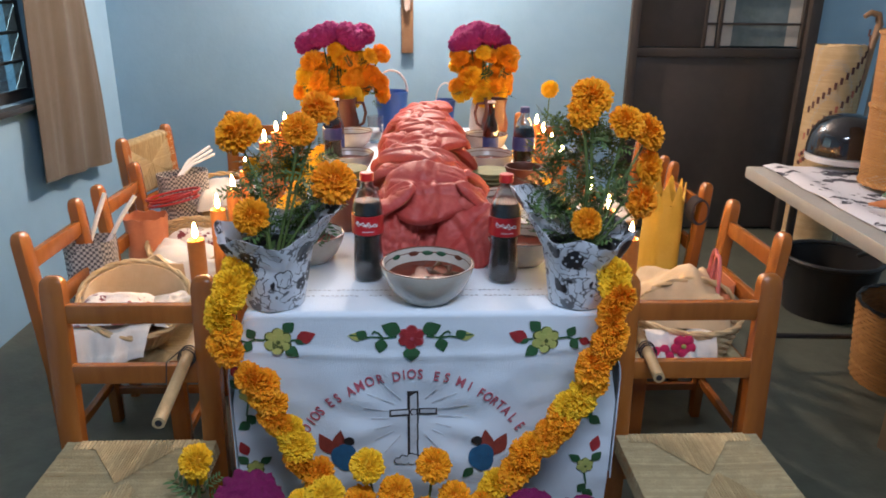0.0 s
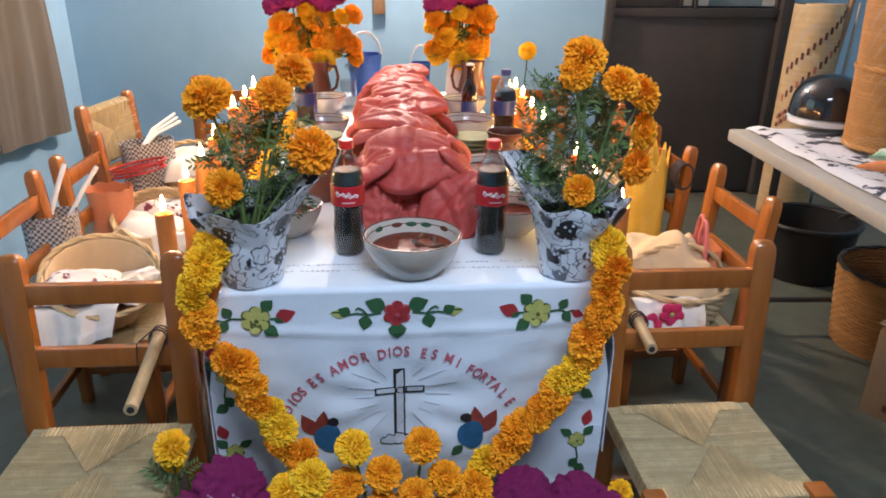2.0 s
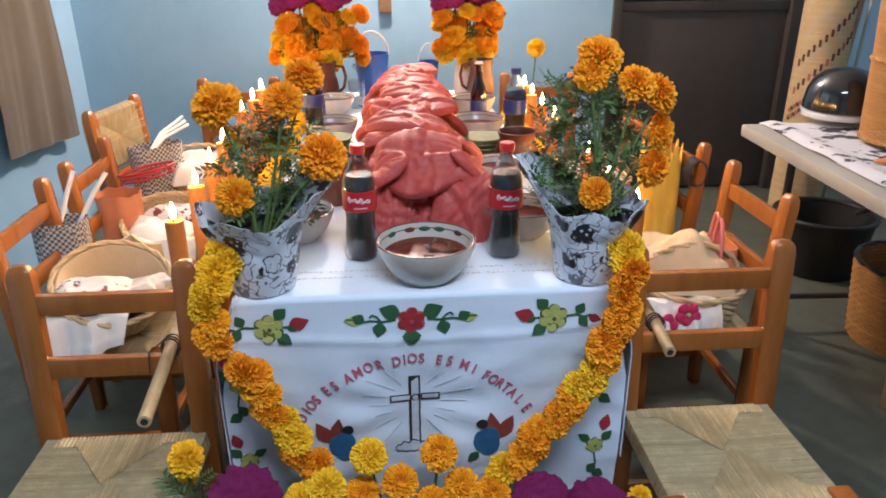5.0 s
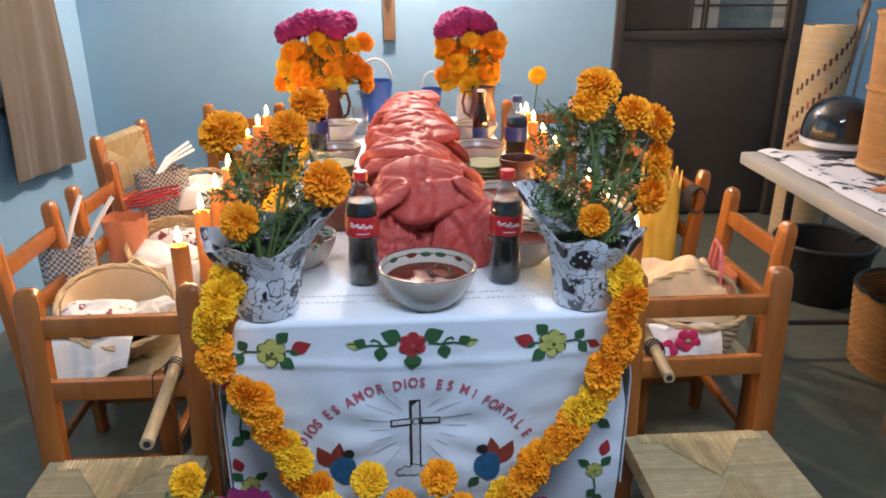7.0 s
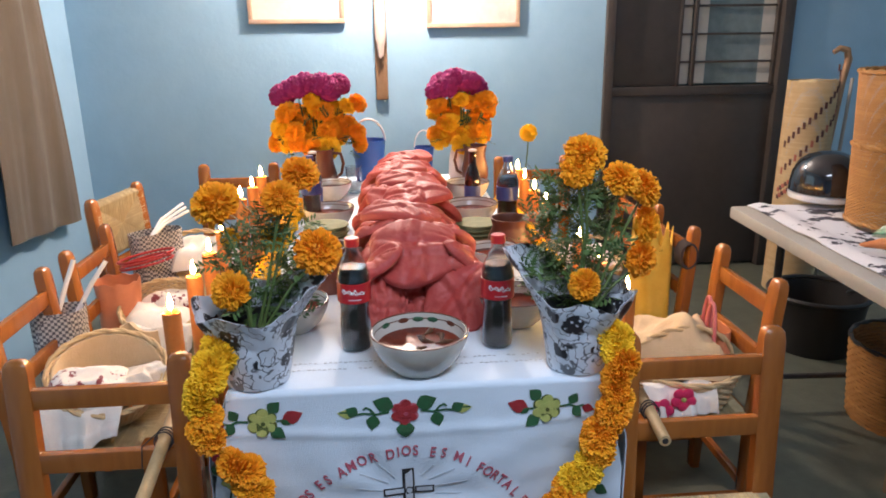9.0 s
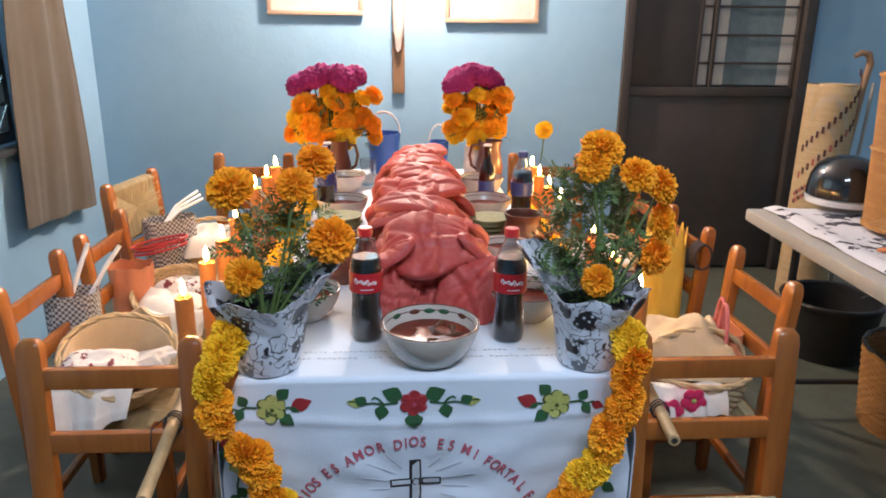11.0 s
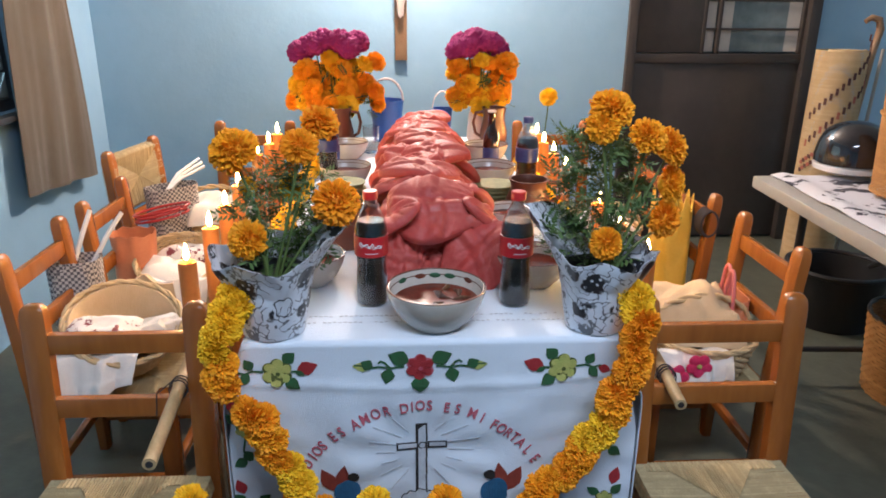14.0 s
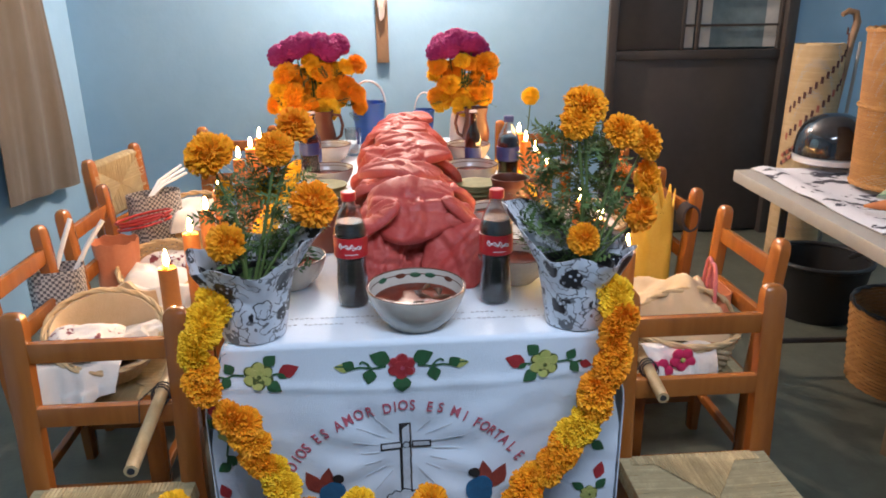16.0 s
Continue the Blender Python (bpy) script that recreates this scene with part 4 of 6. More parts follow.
def potted(x, y, label, heads, seed, crown_lo, crown_hi, leaves, flare):
    """A flower pot wrapped in gift paper, with marigolds."""
    o = Vector((x, y, TZ + 0.0055))
    th = thing("potted_marigolds", o, label, "flower pot", "wrapped flower pots on the table")
    bm = bmesh.new()
    lathe(bm, [(0.0, 0.003), (0.050, 0.003), (0.068, 0.115), (0.070, 0.120), (0.064, 0.120), (0.060, 0.10), (0.0, 0.10)], 28)
    part("pot", bm, CLAYPOT, th, "black plastic pot filled with soil")

    def wrap(u, v):
        a = 2 * math.pi * u
        f = flare(a)
        z = v * (0.148 + 0.065 * f)
        r = 0.058 + 0.034 * v + max(0, v - 0.6) * (0.02 + 0.085 * f)
        r *= 1 + 0.14 * v * noise.noise((math.cos(a) * 2.2, math.sin(a) * 2.2, v * 2 + seed)) + 0.03 * v * abs(math.sin(5.5 * a + 2 * v)) + 0.05 * v * noise.noise((math.cos(a) * 6, math.sin(a) * 6, v * 6 + seed))
        return (r * math.cos(a), r * math.sin(a), 0.001 + z + 0.01 * v * math.sin(5 * a + seed))

    part("paper_wrap", sheet(120, 30, wrap, 0.0008), PAPER, th, "white gift paper printed with black motifs")
    for hx, hy, hz, r, d, k in heads:
        bm = bmesh.new()
        p = Vector((hx, hy, hz)) - o
        tube(bm, [(p.x * 0.15, p.y * 0.15, 0.10), (p.x * 0.5 + 0.01, p.y * 0.5, 0.10 + (p.z - 0.10) * 0.55), (p.x, p.y, p.z - r * 0.3)], 0.0028, 6)
        part("stem", bm, STEM, th)
    tagged(part("foliage", leaf_cloud(leaves, [a - b for a, b in zip(crown_lo, o)], [a - b for a, b in zip(crown_hi, o)], 0.042, seed,
                               None), LEAF, th, "feathery dark green leaves", False), kind="stuff")
    for hx, hy, hz, r, d, k in heads:
        head(th, Vector((hx, hy, hz)) - o, d, r, k)
    return th


potted(-0.028, 1.530, "marigold plant in a paper-wrapped pot on the tablecloth",
       [(-0.079, 1.545, 1.086, 0.047, (-0.3, -0.6, 0.7), "o"), (-0.063, 1.525, 0.927, 0.038, (-0.2, -0.9, 0.3), "o"), (0.097, 1.545, 0.990, 0.046, (0.4, -0.8, 0.4), "o"),
        (0.036, 1.545, 1.094, 0.035, (0, -0.8, 0.5), "o"), (0.068, 1.605, 1.125, 0.038, (0.4, -0.5, 0.7), "o"), (0.007, 1.625, 1.000, 0.027, (0, -1, 0.3), "y"), (-0.073, 1.605, 1.005, 0.021, (-0.5, -1, 0.3), "y")],
       11, (-0.085, 1.545, 0.855), (0.075, 1.66, 1.04), 230, lambda a: max(0.0, math.cos(a - 0.35)) ** 2 * 0.9 + max(0.0, math.cos(a - 2.6)) ** 4 * 0.08 + 0.10)
potted(0.592, 1.530, "bushy marigold plant in a paper-wrapped pot on the tablecloth",
       [(0.595, 1.545, 1.159, 0.042, (0, -0.6, 0.8), "o"), (0.577, 1.525, 1.132, 0.033, (-0.1, -0.9, 0.4), "o"), (0.667, 1.545, 1.109, 0.038, (0.3, -0.7, 0.7), "o"), (0.716, 1.565, 1.087, 0.041, (0.7, -0.5, 0.6), "o"),
        (0.724, 1.565, 1.015, 0.038, (0.8, -0.5, 0.1), "o"), (0.712, 1.545, 0.954, 0.038, (0.6, -0.9, 0.1), "o"), (0.596, 1.515, 0.915, 0.032, (-0.1, -1, 0.1), "o")],
       23, (0.515, 1.545, 0.855), (0.672, 1.66, 1.10), 380, lambda a: max(0.0, math.cos(a - 2.75)) ** 2 * 1.3 + max(0.0, math.cos(a - 0.3)) ** 3 * 0.10 + 0.03)


# flowers standing on the floor before the cloth
def floor_flowers(x, y, label, heads, category="flowers"):
    o = Vector((x, y, 0))
    th = thing("flower_bunch", o, label, category, "flower bunches before the table")
    bm = bmesh.new()
    tube(bm, [(0, 0, 0), (0, 0, 0.16)], [0.055, 0.07], 16)
    part("bucket", bm, TUB, th)
    for hx, hy, hz, r, d, k in heads:
        bm = bmesh.new()
        p = Vector((hx, hy, hz)) - o
        tube(bm, [(p.x * 0.25, p.y * 0.25, 0.155), (p.x * 0.7, p.y * 0.7, p.z * 0.7), (p.x, p.y, p.z - r * 0.3)], 0.003, 6)
        part("stem", bm, STEM, th)
    tagged(part("foliage", leaf_cloud(10 * len(heads), (-0.012 * len(heads), -0.05, 0.17), (0.012 * len(heads), 0.04, min(h[2] for h in heads) - 0.02), 0.05, x * 10, None), LEAF, th, "", False), kind="stuff")
    for hx, hy, hz, r, d, k in heads:
        head(th, Vector((hx, hy, hz)) - o, d, r, k)
    return th


F = (0, -0.8, 0.7)
floor_flowers(0.24, 1.38, "loose orange marigolds massed at the foot of the cloth",
              [(0.160, 1.385, 0.446, 0.036, F, "y"), (0.216, 1.37, 0.392, 0.037, F, "o"), (0.293, 1.385, 0.446, 0.037, F, "o"), (0.336, 1.375, 0.372, 0.036, F, "o"),
               (0.278, 1.36, 0.345, 0.037, F, "o"), (0.212, 1.35, 0.330, 0.035, F, "o"), (0.145, 1.37, 0.37, 0.036, F, "o"), (0.285, 1.345, 0.29, 0.036, F, "y"), (0.35, 1.36, 0.31, 0.036, F, "o")])
floor_flowers(0.09, 1.36, "bright orange marigolds massed at the foot of the cloth",
              [(0.075, 1.375, 0.385, 0.040, F, "y"), (0.125, 1.36, 0.33, 0.045, F, "o"), (0.075, 1.355, 0.325, 0.042, F, "o"), (0.03, 1.365, 0.36, 0.040, F, "y"), (0.03, 1.35, 0.30, 0.042, F, "o"), (0.165, 1.345, 0.29, 0.04, F, "o")])
combs = floor_flowers(-0.09, 1.34, "deep magenta cockscomb flowers standing before the cloth",
              [(-0.075, 1.36, 0.378, 0.068, F, "p"), (-0.135, 1.33, 0.335, 0.060, F, "p"), (-0.03, 1.33, 0.325, 0.060, F, "p"), (-0.09, 1.30, 0.27, 0.06, F, "p")])
rf = random.Random(31)
bm = bmesh.new()
for k in range(26):
    dx, dz = rf.uniform(-0.032, 0.030), rf.uniform(-0.030, 0.022)
    blob(bm, (0.015 + dx, 0.020 - math.sqrt(0.064 ** 2 - dx * dx - dz * dz) * 0.96, 0.392 + dz), (rf.uniform(0.002, 0.0045), 0.002, rf.uniform(0.002, 0.004)), 1, 0.3, 3, k)
tagged(part("pale_floret", bm, PALEPINK, combs, "pale pink florets on the comb"), kind="stuff")
floor_flowers(0.555, 1.34, "deep magenta cockscomb flowers beside the garland",
              [(0.495, 1.37, 0.318, 0.062, F, "p"), (0.60, 1.36, 0.310, 0.060, F, "p"), (0.655, 1.345, 0.285, 0.058, F, "p"), (0.55, 1.32, 0.265, 0.06, F, "p")])
floor_flowers(-0.19, 1.40, "single yellow marigold leaning over the rush seat",
              [(-0.178, 1.385, 0.463, 0.036, (-0.3, -0.7, 0.6), "y"), (-0.185, 1.40, 0.42, 0.022, (0.3, -0.7, 0.6), "y")])
floor_flowers(0.42, 1.38, "orange marigolds under the end of the garland",
              [(0.40, 1.39, 0.335, 0.038, F, "o"), (0.44, 1.375, 0.30, 0.038, F, "y"), (0.39, 1.36, 0.27, 0.038, F, "o"), (0.69, 1.36, 0.33, 0.026, F, "y")])


# ---- far bouquets ----
def bouquet(x, y, label, seed, w):
    rng = random.Random(seed)
    o = Vector((x, y, TZ + 0.0055))
    th = thing("flower_bouquet", o, label, "bouquet", "tall bouquets at the far end")
    bm = bmesh.new()
    lathe(bm, [(0.0, 0.001), (0.045, 0.001), (0.055, 0.04), (0.050, 0.12), (0.040, 0.16), (0.046, 0.175), (0.040, 0.175), (0.034, 0.15), (0.0, 0.05)], 24)
    part("vase", bm, PALEV, th)
    hs = []
    for k in range(40):
        a, rr = rng.uniform(0, 6.28), rng.uniform(0.2, 1.0)
        hs.append((Vector((w * rr * math.cos(a), 0.09 * rr * math.sin(a), 0.29 + rng.uniform(-0.09, 0.09) - 0.03 * rr)), rng.uniform(0.038, 0.054), "ooy"[k % 3]))
    for k in range(8):
        hs.append((Vector((w * 0.65 * (-1 + 2 * k / 7) * 0.9 - 0.02, 0.03 * math.sin(k * 2), 0.425 + rng.uniform(-0.02, 0.025) - 0.02 * abs(k - 3.5) / 3.5)), rng.uniform(0.045, 0.056), "p"))
    for p, r, k in hs:
        bm = bmesh.new()
        tube(bm, [(p.x * 0.12, p.y * 0.12, 0.12), (p.x * 0.45, p.y * 0.4, 0.2), (p.x, p.y, p.z - 0.01)], 0.003, 5)
        part("stem", bm, STEM, th)
    tagged(part("foliage", leaf_cloud(60, (-w * 0.7, -0.07, 0.15), (w * 0.7, 0.07, 0.34), 0.05, seed), LEAF, th, "", False), kind="stuff")
    for p, r, k in hs:
        d = Vector((p.x * 2, p.y - 0.25, 0.25 + (p.z - 0.25)))
        head(th, p, d, r, k)
    return th


bouquet(-0.06, 3.36, "tall bouquet of orange marigolds and purple cockscomb in a vase", 5, 0.20)
bouquet(0.555, 3.36, "tall bouquet of orange marigolds topped with purple cockscomb", 8, 0.145)
lone = thing("lone_marigold", (0.892, 3.622, 0.775), "single orange marigold stuck on the chair back", "flower")
bm = bmesh.new()
tube(bm, [(0, 0, -0.02), (0.005, -0.01, 0.06), (0.0, -0.05, 0.13)], 0.003, 6)
part("stem", bm, STEM, lone)
head(lone, (0, -0.05, 0.150), (0, -1, 0.2), 0.042, "y")


# ---- bread ----
def loaf_mesh(seed, a, b, c, droop=0.02):
    """A thick flat loaf with a lobed outline, a rounded rim, a knob, strips laid across and deep folds."""
    bm = bmesh.new()
    bmesh.ops.create_icosphere(bm, subdivisions=5, radius=1)
    off = Vector((seed, seed * 0.6, -seed))
    for v in bm.verts:
        p = v.co.copy()
        t = math.atan2(p.y, p.x)
        x, y, rr = p.x, p.y, math.hypot(p.x, p.y)
        lobe = 1 + 0.16 * noise.noise(Vector((math.cos(t) * 1.3, math.sin(t) * 1.3, 0)) + off) + 0.045 * math.sin(3 * t + seed)
        z = c * math.copysign(abs(p.z) ** 0.5, p.z) * (0.82 + 0.18 * min(1, rr * 1.4))
        if p.z > 0:
            w = min(1.0, p.z * 2.5)
            for k, q in enumerate((0.5 + seed, 1.9 + seed)):
                d = x * math.sin(q) - y * math.cos(q) + 0.10 * math.sin(3.0 * (x * math.cos(q) + y * math.sin(q)) + k)
                z += w * (0.0075 * math.exp(-(d / 0.12) ** 2) * min(1, rr * 2.2) - 0.0035 * math.exp(-((abs(d) - 0.22) / 0.05) ** 2))
            z += w * 0.010 * math.exp(-((x - 0.1 * math.cos(seed)) ** 2 + (y + 0.15) ** 2) / 0.04)
            fold = noise.noise(Vector((x * 0.8, y * 1.3, 0)) + off)
            z -= w * 0.007 * math.exp(-(fold / 0.035) ** 2)
        z += 0.004 * noise.noise(Vector((x, y, p.z)) * 1.6 + off) + 0.0007 * noise.noise(Vector((x, y, p.z)) * 9 + off)
        z -= droop * x * x + 0.008 * y * y * math.cos(seed)
        v.co = (a * lobe * x, b * lobe * y, z)
    for f in bm.faces:
        m_ = f.calc_center_median()
        f.material_index = 1 if m_.z < c * (-0.55 + 0.4 * noise.noise(m_ * 22 + off)) - droop * (m_.x / a) ** 2 else 0
    return mesh_of("loaf", bm, [BREAD, CRUMB], True, 180)


LOAVES = [loaf_mesh(1.0, 0.106, 0.082, 0.019), loaf_mesh(5.0, 0.094, 0.086, 0.017), loaf_mesh(8.0, 0.108, 0.070, 0.019), loaf_mesh(12.0, 0.070, 0.060, 0.018, 0.008), loaf_mesh(17.0, 0.104, 0.052, 0.016), loaf_mesh(21.0, 0.090, 0.078, 0.016)]


def loaf(m, k, label):
    ob = new("red_bread", LOAVES[k % 6])
    ob.matrix_basis = m
    return tagged(ob, label, "bread", "pile of red sugared breads")


rb = random.Random(4)
BT = "round red sugar-coated bread lying in a heaped row"
n = 0
for i in range(10):
    y = 1.86 + i * 0.130
    for x in (0.232, 0.346):
        for z in (0.032, 0.076):
            loaf(pose(x + rb.uniform(-0.012, 0.012), y + 0.02, TZ + z, rb.uniform(-4, 8), rb.uniform(-8, 8), rb.uniform(0, 360)), n, "red sugar-coated bread at the bottom of the heap")
            n += 1
for i in range(9):
    y = 1.87 + i * 0.142
    for s in (-1, 1):
        loaf(pose(0.290 + s * (0.098 + rb.uniform(-0.006, 0.014)), y + s * 0.03 + rb.uniform(-0.015, 0.015), TZ + 0.100 + rb.uniform(-0.008, 0.014), rb.uniform(4, 30), s * rb.uniform(26, 48), s * rb.uniform(50, 85)), 4 if i % 2 else 2, "red sugar-coated bread leaning on the heap")
        n += 1
for i in range(11):
    y = 1.90 + i * 0.113
    high = i % 2 == 0
    loaf(pose(0.288 + 0.028 * math.sin(i * 2.2) + rb.uniform(-0.01, 0.01), y, TZ + (0.178 if high else 0.142) + rb.uniform(-0.006, 0.006), rb.uniform(-2, 10) if high else rb.uniform(6, 22), rb.uniform(-9, 9), rb.uniform(-24, 24)), (0, 1, 2, 5)[i % 4], BT)
    n += 1
loaf(pose(0.208, 1.775, TZ + 0.066, 66, 0, 16) @ pose(0, 0, 0, 0, 0, 80), 3, "red sugar-coated bread standing at the front of the heap")
loaf(pose(0.385, 1.765, TZ + 0.064, 60, 0, -20) @ pose(0, 0, 0, 0, 0, 70), 5, "red sugar-coated bread standing at the front of the heap")
loaf(pose(0.297, 1.825, TZ + 0.050, 70, 0, 4), 3, "small red bread wedged at the front of the heap")
loaf(pose(0.425, 1.86, TZ + 0.105, 30, 52, 40), 4, "red sugar-coated bread leaning on the heap")
loaf(pose(0.288, 1.83, TZ + 0.160, 34, 0, 5) @ Matrix.Diagonal((1.02, 1.12, 1.1, 1)), 0, "large creased red bread on the front of the heap")


# ---- crockery and drinks ----
BOWL = [(0.0, 0.001), (0.050, 0.001), (0.054, 0.006), (0.070, 0.022), (0.082, 0.046), (0.0885, 0.066), (0.0885, 0.070), (0.084, 0.070), (0.078, 0.050), (0.064, 0.026), (0.035, 0.014), (0.0, 0.012)]


def bowl(x, y, label, k=1.0, full=True, chilis=0):
    o = (x, y, TZ + 0.0055)
    th = thing("pottery_bowl", o, label, "bowl", "pottery bowls on the table")
    bm = bmesh.new()
    lathe(bm, [(r * k, z * k) for r, z in BOWL], 48)
    part("bowl", bm, WARE, th)
    for z, r, w, mt in ((0.0705, 0.0865, 0.0018, BROWN_RIM), (0.061, 0.0815, 0.0011, BROWN_RIM), (0.044, 0.0758, 0.0011, BROWN_RIM)):
        bm = bmesh.new()
        tube(bm, [(r * k * math.cos(a), r * k * math.sin(a), z * k) for a in arc(0, 2 * math.pi, 49)[:-1]], w, 6, True)
        part("painted_band", bm, mt, th, "thin brown glaze band")
    if full:
        bm = bmesh.new()
        lathe(bm, [(0.0, 0.040 * k), (0.0752 * k, 0.0445 * k), (0.0752 * k, 0.0455 * k), (0.05 * k, 0.0462 * k), (0.0, 0.0462 * k)], 40)
        part("sauce", bm, MOLE, th, "dark red sauce filling the bowl")
    if chilis:
        rng = random.Random(chilis)
        for j in range(6):
            a = rng.uniform(0, 6.28)
            bm = bmesh.new()
            px, py = rng.uniform(-0.04, 0.045), rng.uniform(-0.025, 0.05)
            tube(bm, [(px, py, 0.049), (px + 0.02 * math.cos(a), py + 0.02 * math.sin(a), 0.052), (px + 0.040 * math.cos(a + 0.3), py + 0.035 * math.sin(a + 0.3), 0.049)], [0.003, 0.006, 0.002], 8)
            part("chili", bm, CHILI, th)
        for a, mt in ((1.2, GREENGLAZE), (1.55, GREENGLAZE), (1.9, BROWN_RIM), (0.7, BROWN_RIM), (2.4, GREENGLAZE)):
            bm = bmesh.new()
            blob(bm, (0.0878 * math.cos(a), 0.0878 * math.sin(a), 0.063), (0.014, 0.0016, 0.0075), 2, 0, 1, 0, Matrix.Rotation(a + math.pi / 2, 3, "Z"))
            part("painted_leaf", bm, mt, th)
    return th


bowl(0.282, 1.547, "pottery bowl of dark red sauce with painted rim", 1.09, True, 3)
bowl(0.008, 1.772, "pottery bowl with brown rim beside the wrapped pot", 0.95)
bowl(0.508, 1.755, "pottery bowl with brown rim beside the soda bottle", 0.95)
bowl(0.515, 2.15, "pottery bowl of dark red sauce beside the bread", 0.85)
bowl(0.030, 2.66, "pottery bowl of dark red sauce beside the bread", 0.98)
bowl(0.515, 2.65, "pottery bowl of dark red sauce beside the bread", 1.02)
bowl(0.005, 3.10, "pottery bowl of dark sauce at the far end", 0.95)
bowl(0.545, 3.03, "pottery bowl of dark sauce at the far end", 0.98)


def soda(x, y, label, lab_mat, cap_mat, k=1.0, script=True):
    th = thing("soda_bottle", (x, y, TZ + 0.0055), label, "bottle", "soda bottles on the table")
    outer = [(0.0, 0.006), (0.018, 0.001), (0.030, 0.003), (0.0325, 0.014), (0.032, 0.055), (0.0295, 0.085), (0.0300, 0.100), (0.0335, 0.115), (0.0335, 0.150), (0.0325, 0.165), (0.027, 0.185), (0.019, 0.203), (0.0135, 0.214), (0.0130, 0.222)]
    bm = bmesh.new()
    lathe(bm, [(r * k, z * k) for r, z in outer] + [(max(0, r - 0.0008) * k, (z + (0.0008 if z < 0.01 else 0)) * k) for r, z in outer[::-1]], 32)
    part("bottle", bm, PET, th, "clear plastic bottle")
    bm = bmesh.new()
    lathe(bm, [(max(0, r - 0.0016) * k, (z + (0.0018 if z < 0.01 else 0)) * k) for r, z in outer[:9]] + [(0.0305 * k, 0.165 * k), (0.0268 * k, 0.179 * k), (0.0, 0.179 * k)], 32)
    part("drink", bm, COLA, th, "dark brown soda")
    bm = bmesh.new()
    lathe(bm, [(0.0337 * k, 0.109 * k), (0.0346 * k, 0.1095 * k), (0.0346 * k, 0.1495 * k), (0.0337 * k, 0.150 * k)], 32)
    lb = part("bottle_label", bm, lab_mat, th)
    bm = bmesh.new()
    lathe(bm, [(0.0, 0.2225 * k), (0.0148 * k, 0.2225 * k), (0.0152 * k, 0.226 * k), (0.0150 * k, 0.238 * k), (0.0135 * k, 0.2395 * k), (0.0, 0.2395 * k)], 28)
    part("cap", bm, cap_mat, th)
    if script:
        for ph, amp, z0, w in ((0.0, 0.0062, 0.134, 0.0015), (1.7, 0.004, 0.131, 0.0011)):
            bm = bmesh.new()
            pts = []
            for i in range(40):
                a = -math.pi / 2 - 0.68 + 1.36 * i / 39
                pts.append((0.0349 * k * math.cos(a), 0.0349 * k * math.sin(a), (z0 + amp * math.sin(i * 0.62 + ph) * (0.55 + 0.45 * math.cos(i * 0.31)) + 0.002 * math.sin(i * 0.16)) * k))
            tube(bm, pts, w * 0.8, 5)
            part("label_mark", bm, WHITE, lb, "white flowing plain mark")
        bm = bmesh.new()
        tube(bm, [(0.0349 * k * math.cos(a), 0.0349 * k * math.sin(a), 0.1175 * k) for a in arc(-math.pi / 2 - 0.3, -math.pi / 2 + 0.45, 10)], 0.0009, 4)
        part("label_mark", bm, WHITE, lb)
    return th


soda(0.155, 1.652, "plastic bottle of dark soda with red label", LABEL, REDCAP)
soda(0.450, 1.640, "plastic bottle of dark soda with red cap", LABEL, REDCAP)
soda(-0.030, 2.70, "plastic bottle of dark soda with a blue label", BLUELABEL, BLUELABEL, 1.0, False)
soda(0.615, 2.50, "plastic bottle of dark soda with a dark blue label", BLUELABEL, BLUELABEL, 1.06, False)


def beer(x, y, label):
    th = thing("glass_bottle", (x, y, TZ + 0.0055), label, "bottle", "brown glass bottles on the table")
    bm = bmesh.new()
    lathe(bm, [(0, 0.002), (0.028, 0.001), (0.030, 0.006), (0.030, 0.11), (0.026, 0.135), (0.014, 0.165), (0.0125, 0.205), (0.0145, 0.208), (0.0145, 0.215), (0.0, 0.215)], 24)
    part("bottle", bm, BEER, th)
    bm = bmesh.new()
    lathe(bm, [(0.0302, 0.035), (0.0307, 0.036), (0.0307, 0.089), (0.0302, 0.09)], 24)
    part("bottle_label", bm, BLUELABEL, th)
    bm = bmesh.new()
    lathe(bm, [(0.0, 0.2155), (0.0155, 0.2155), (0.0165, 0.2165), (0.0145, 0.222), (0.0, 0.2225)], 20)
    part("cap", bm, PALEV, th)


beer(0.545, 2.86, "dark brown glass beer bottle beside the bread")
beer(-0.038, 2.90, "dark brown glass beer bottle beside the bread")


def jug(x, y, label, h=0.175, k=1.0, turn=0.0):
    th = thing("clay_jug", (x, y, TZ + 0.0055), label, "jug", "brown clay jugs on the table")
    th.rotation_euler = (0, 0, radians(turn))
    bm = bmesh.new()
    lathe(bm, [(0, 0.001), (0.042 * k, 0.001), (0.055 * k, h * 0.28), (0.056 * k, h * 0.45), (0.045 * k, h * 0.72), (0.044 * k, h * 0.82), (0.050 * k, h), (0.046 * k, h), (0.040 * k, h * 0.82), (0.05 * k, h * 0.4), (0.0, 0.02)], 32)
    part("body", bm, CLAY, th)
    bm = bmesh.new()
    tube(bm, [(0.044 * k, 0, h * 0.9), (0.075 * k, 0, h * 0.88), (0.085 * k, 0, h * 0.66), (0.075 * k, 0, h * 0.42), (0.052 * k, 0, h * 0.33)], 0.0065, 8)
    part("handle", bm, CLAY, th)


